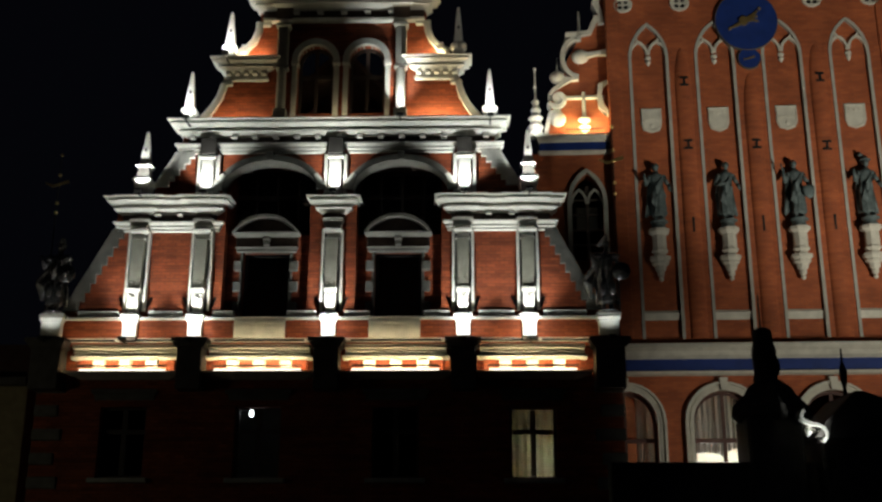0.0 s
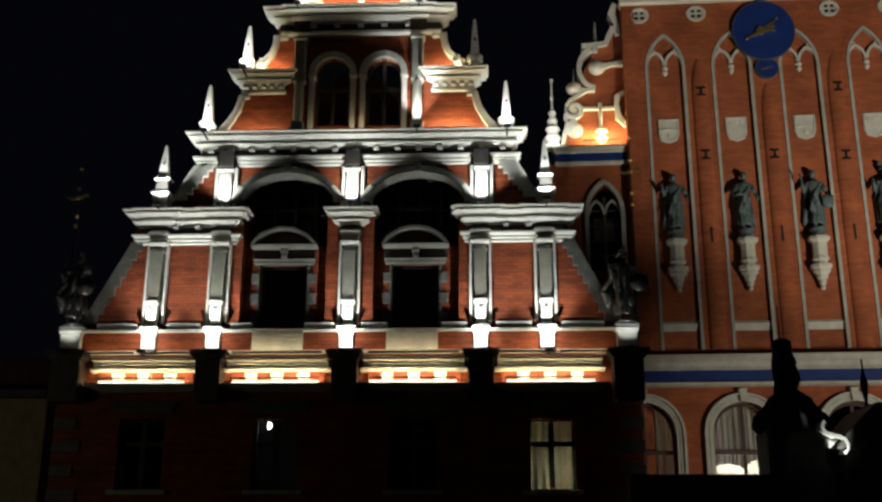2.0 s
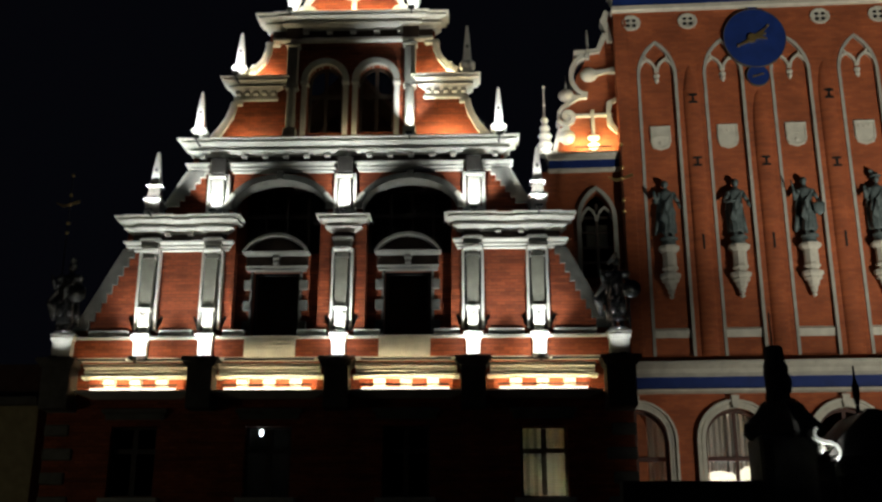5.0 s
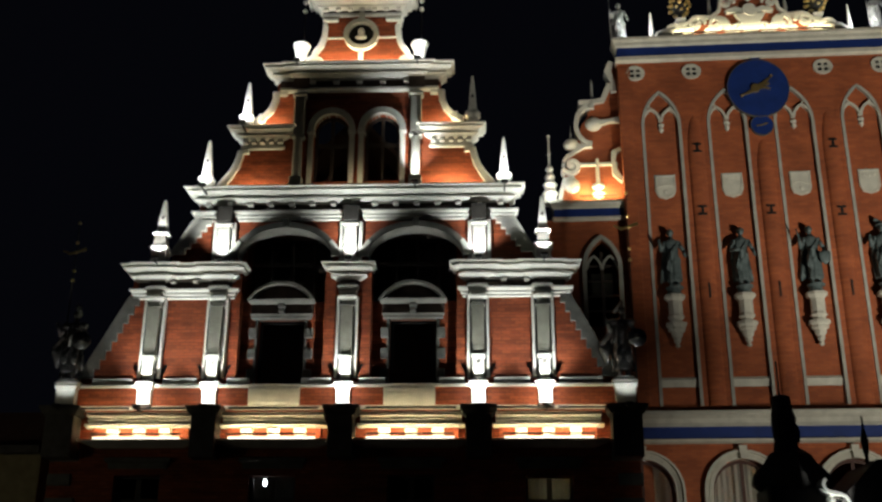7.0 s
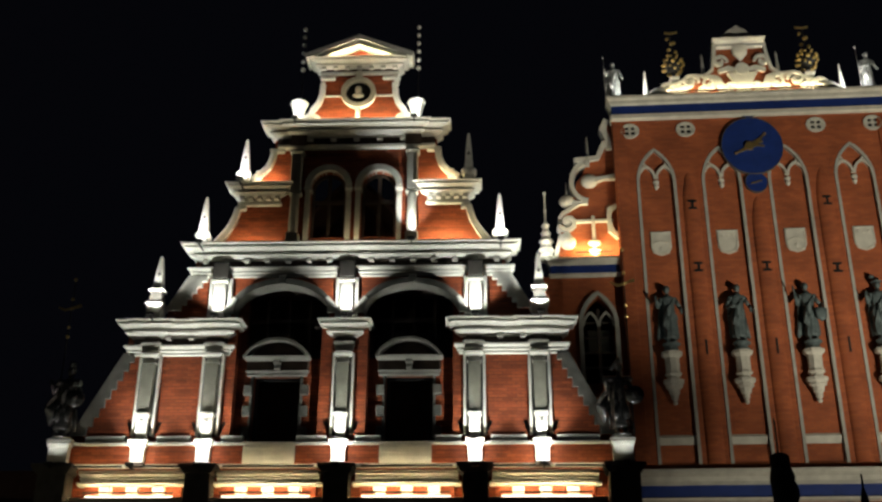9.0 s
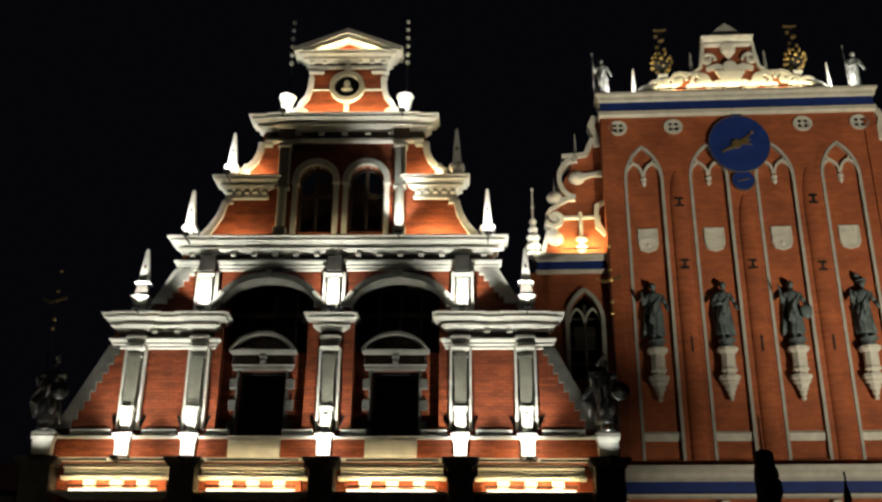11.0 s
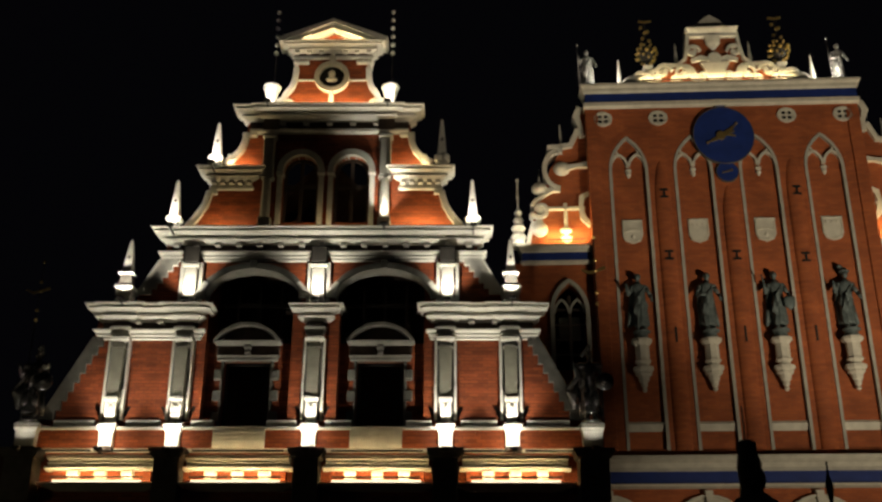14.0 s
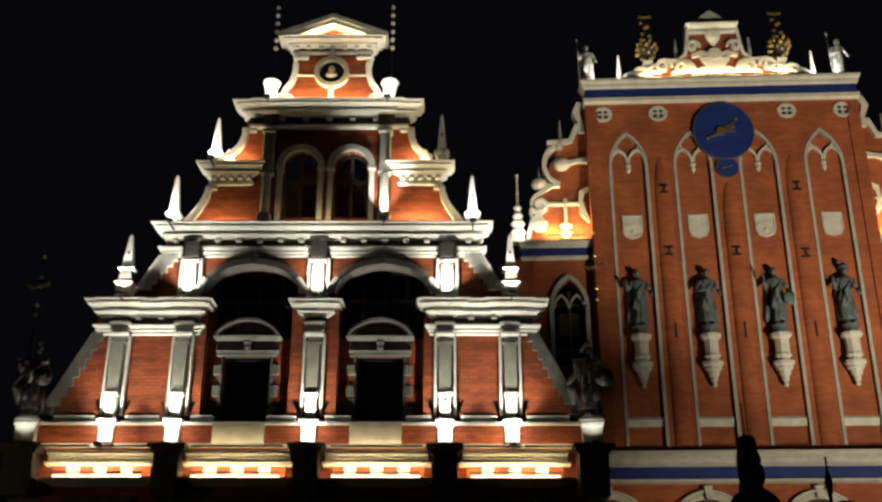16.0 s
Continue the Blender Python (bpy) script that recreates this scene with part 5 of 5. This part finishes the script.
room("room_1", pose(HX, 0, 0), 4.7, 6.95, 0.51, 1.4, 3.2, 6.2, ROOM, "plain plastered room behind a lit window")
# room_2 is kept dark by its wall colour
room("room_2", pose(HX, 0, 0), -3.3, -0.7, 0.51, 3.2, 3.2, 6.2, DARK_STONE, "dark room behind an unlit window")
room("room_3", HALL, 0.4, 6.0, 0.56, 3.6, 2.6, 6.8, ROOM, "bright plastered room behind an arched window")


def bulb(place, watts, colour, radius=0.05):
    data = bpy.data.lights.new("bulb_light", "POINT")
    data.energy, data.color, data.shadow_soft_size = watts, colour, radius
    ob = new("bulb_light", data)
    ob.location = place


bulb((HX + 6.25, 0.95, 4.3), 130, (1.0, 0.95, 0.62))
b = lathe(bmesh.new(), [(0.02, 0), (0.05, 0.04), (0.06, 0.1), (0.035, 0.18), (0.02, 0.24)], (0, 0, 0), 10)
pend = mesh_object("pendant_lamp", b, LENS)
LENS.node_tree.nodes["Principled BSDF"].inputs["Emission Strength"].default_value = 12
pend.location = (HX - 2.37, 0.85, 5.58)
tagged(pend, "small glowing pendant bulb hanging in a dark room", "lamp")
part("cord", rod(bmesh.new(), (0, 0, 0.22), (0, 0, 0.62), 0.008, 0.008), IRON, pend)
bulb(tuple(hall_at(4.2, 1.6, 3.7)), 330, (1.0, 0.96, 0.9))

# neighbouring house
nb = thing("neighbour_house", pose(-18, 2, 0), "plain yellow plastered house in the dark", "house")
part("wall", one_box(-6, 4.3, 0, 12, 0, 6.7, bev=0.02), PLASTER, nb)
part("cornice", one_box(-6.2, 4.3, -0.25, 0.3, 6.7, 6.95), DARK_STONE, nb)
part("roof", prism(bmesh.new(), [(-6.2, 6.95), (4.3, 6.95), (4.3, 8.4), (-6.2, 8.4)], 2.0, 10), ROOF, nb)

# street lamp on the square
sl = thing("street_lamp", pose(STREET_LAMP[0], STREET_LAMP[1], 0), "black iron street lamp standing on the square", "street lamp")
part("post", lathe(bmesh.new(), [(0.16, 0), (0.16, 0.3), (0.08, 0.4), (0.06, 0.9), (0.045, 4.2), (0.09, 4.28), (0.05, 4.32)], (0, 0, 0), 12), IRON, sl)
part("lamp_cap", lathe(bmesh.new(), [(0.24, 4.85), (0.2, 4.92), (0.05, 5.05), (0.01, 5.15)], (0, 0, 0), 12), IRON, sl)
for k in range(4):
    a = math.pi / 4 + math.pi / 2 * k
    part("stay", rod(bmesh.new(), (0.07 * math.cos(a), 0.07 * math.sin(a), 4.3), (0.2 * math.cos(a), 0.2 * math.sin(a), 4.87), 0.012, 0.012), IRON, sl)

# lantern added before the monument, with its spot, to brighten the scroll
lan = thing("lantern", pose(5.4, -13.9, 0), "small added lantern on a post to light the monument scroll", "lantern")
part("post", rod(bmesh.new(), (0, 0, 0), (0, 0, 2.9), 0.03, 0.03), IRON, lan)
part("lamp_glass", lathe(bmesh.new(), [(0.02, 2.95), (0.03, 2.965), (0.02, 2.98)], (0, 0, 0), 8), LENS, lan, "glowing lamp glass")
part("lantern_cap", lathe(bmesh.new(), [(0.05, 2.88), (0.09, 2.9), (0.1, 3.06), (0.085, 3.06), (0.075, 2.92)], (0, 0, 0), 8), IRON, lan)
spot((5.4, -13.88, 3.08), (5.3, -13.72, 3.6), 34, 50)

# dark monument on the square
mon = thing("monument", pose(4.8, -13, 0), "dark stone monument with a scrolled roof standing unlit", "monument")
b = bmesh.new()
box(b, -0.45, 0.42, -0.4, 0.4, 0, 3.75, bev=0.04)
moulding(b, -0.45, 0.42, [(0, 0), (0.2, 0), (0.2, 0.5), (0, 0.7)], 0.4, -0.4)
part("body", b, DARK_STONE, mon)
b = bmesh.new()
lathe(b, [(0.56, 3.7), (0.66, 3.8), (0.62, 3.95), (0.42, 4.15), (0.34, 4.28), (0.16, 4.4)], (0.05, 0, 0), 4, 1.0, 0.8, 0)
part("roof", b, DARK_STONE, mon)
b = ribbon(bmesh.new(), arc(0.40, 3.72, 0.1, 0.1, 120, 250, 6) + [(0.44, 3.6), (0.54, 3.58), (0.62, 3.54), (0.66, 3.46), (0.65, 3.38), (0.6, 3.32)], 0.05, -0.72, -0.42)
ball(b, (0.40, -0.6, 3.48), 0.07, 0.8, 1.0, 1.1)
for x, z, q in ((0.36, 3.78, 0.06), (0.33, 3.68, 0.05), (0.46, 3.6, 0.07), (0.55, 3.58, 0.06), (0.63, 3.5, 0.07), (0.62, 3.36, 0.06), (0.5, 3.5, 0.05)):
    ball(b, (x, -0.58, z), q, 1.1, 1.0, 0.8, 8)
part("scroll", b, STONE, mon, "pale carved scroll catching the light")
b = lathe(bmesh.new(), [(0.2, 0), (0.2, 0.1), (0.18, 0.2), (0.19, 0.36), (0.2, 0.5), (0.185, 0.62), (0.165, 0.7), (0.16, 0.8), (0.15, 0.9), (0.09, 0.94)], (0, 0, 0), 14, 1, 0.8)
ball(b, (0.12, -0.05, 0.3), 0.14, 0.8, 0.8, 1.5)
ball(b, (0.1, 0, 0.55), 0.12, 0.9, 0.9, 1.2)
rod(b, (-0.04, -0.1, 0.1), (-0.05, -0.1, 1.48), 0.02, 0.014)
ob = mesh_object("statue", b, DARK_STONE)
ob.location = (4.8, -13, 4.3)
tagged(ob, "dark cloaked statue on top of the stone monument", "statue")
kio = thing("kiosk", pose(6.3, -13, 0), "dark roofed stall with a finial, unlit", "kiosk")
b = bmesh.new()
box(b, -0.9, 2.4, -0.6, 0.6, 0, 3.45, bev=0.03)
part("body", b, DARK_STONE, kio)
part("roof", prism(bmesh.new(), [(-1.0, 3.4), (2.5, 3.4), (2.3, 3.6), (0.5, 3.85), (-0.2, 4.1), (-0.35, 4.1), (-0.85, 3.62)], -0.7, 0.7), DARK_STONE, kio)
b = bmesh.new()
rod(b, (-0.25, 0, 4.0), (-0.25, 0, 4.9), 0.035, 0.015)
lathe(b, [(0.02, 0), (0.05, 0.15), (0.07, 0.3), (0.02, 0.5)], (-0.25, 0, 4.2), 8, 1, 0.5)
part("finial", b, IRON, kio)
b = one_box(2.2, 6.0, -13.3, -12.9, 0, 3.05)
tagged(mesh_object("fence", b, DARK_STONE), "dark low wall beside the monument", "wall", kind="structure")
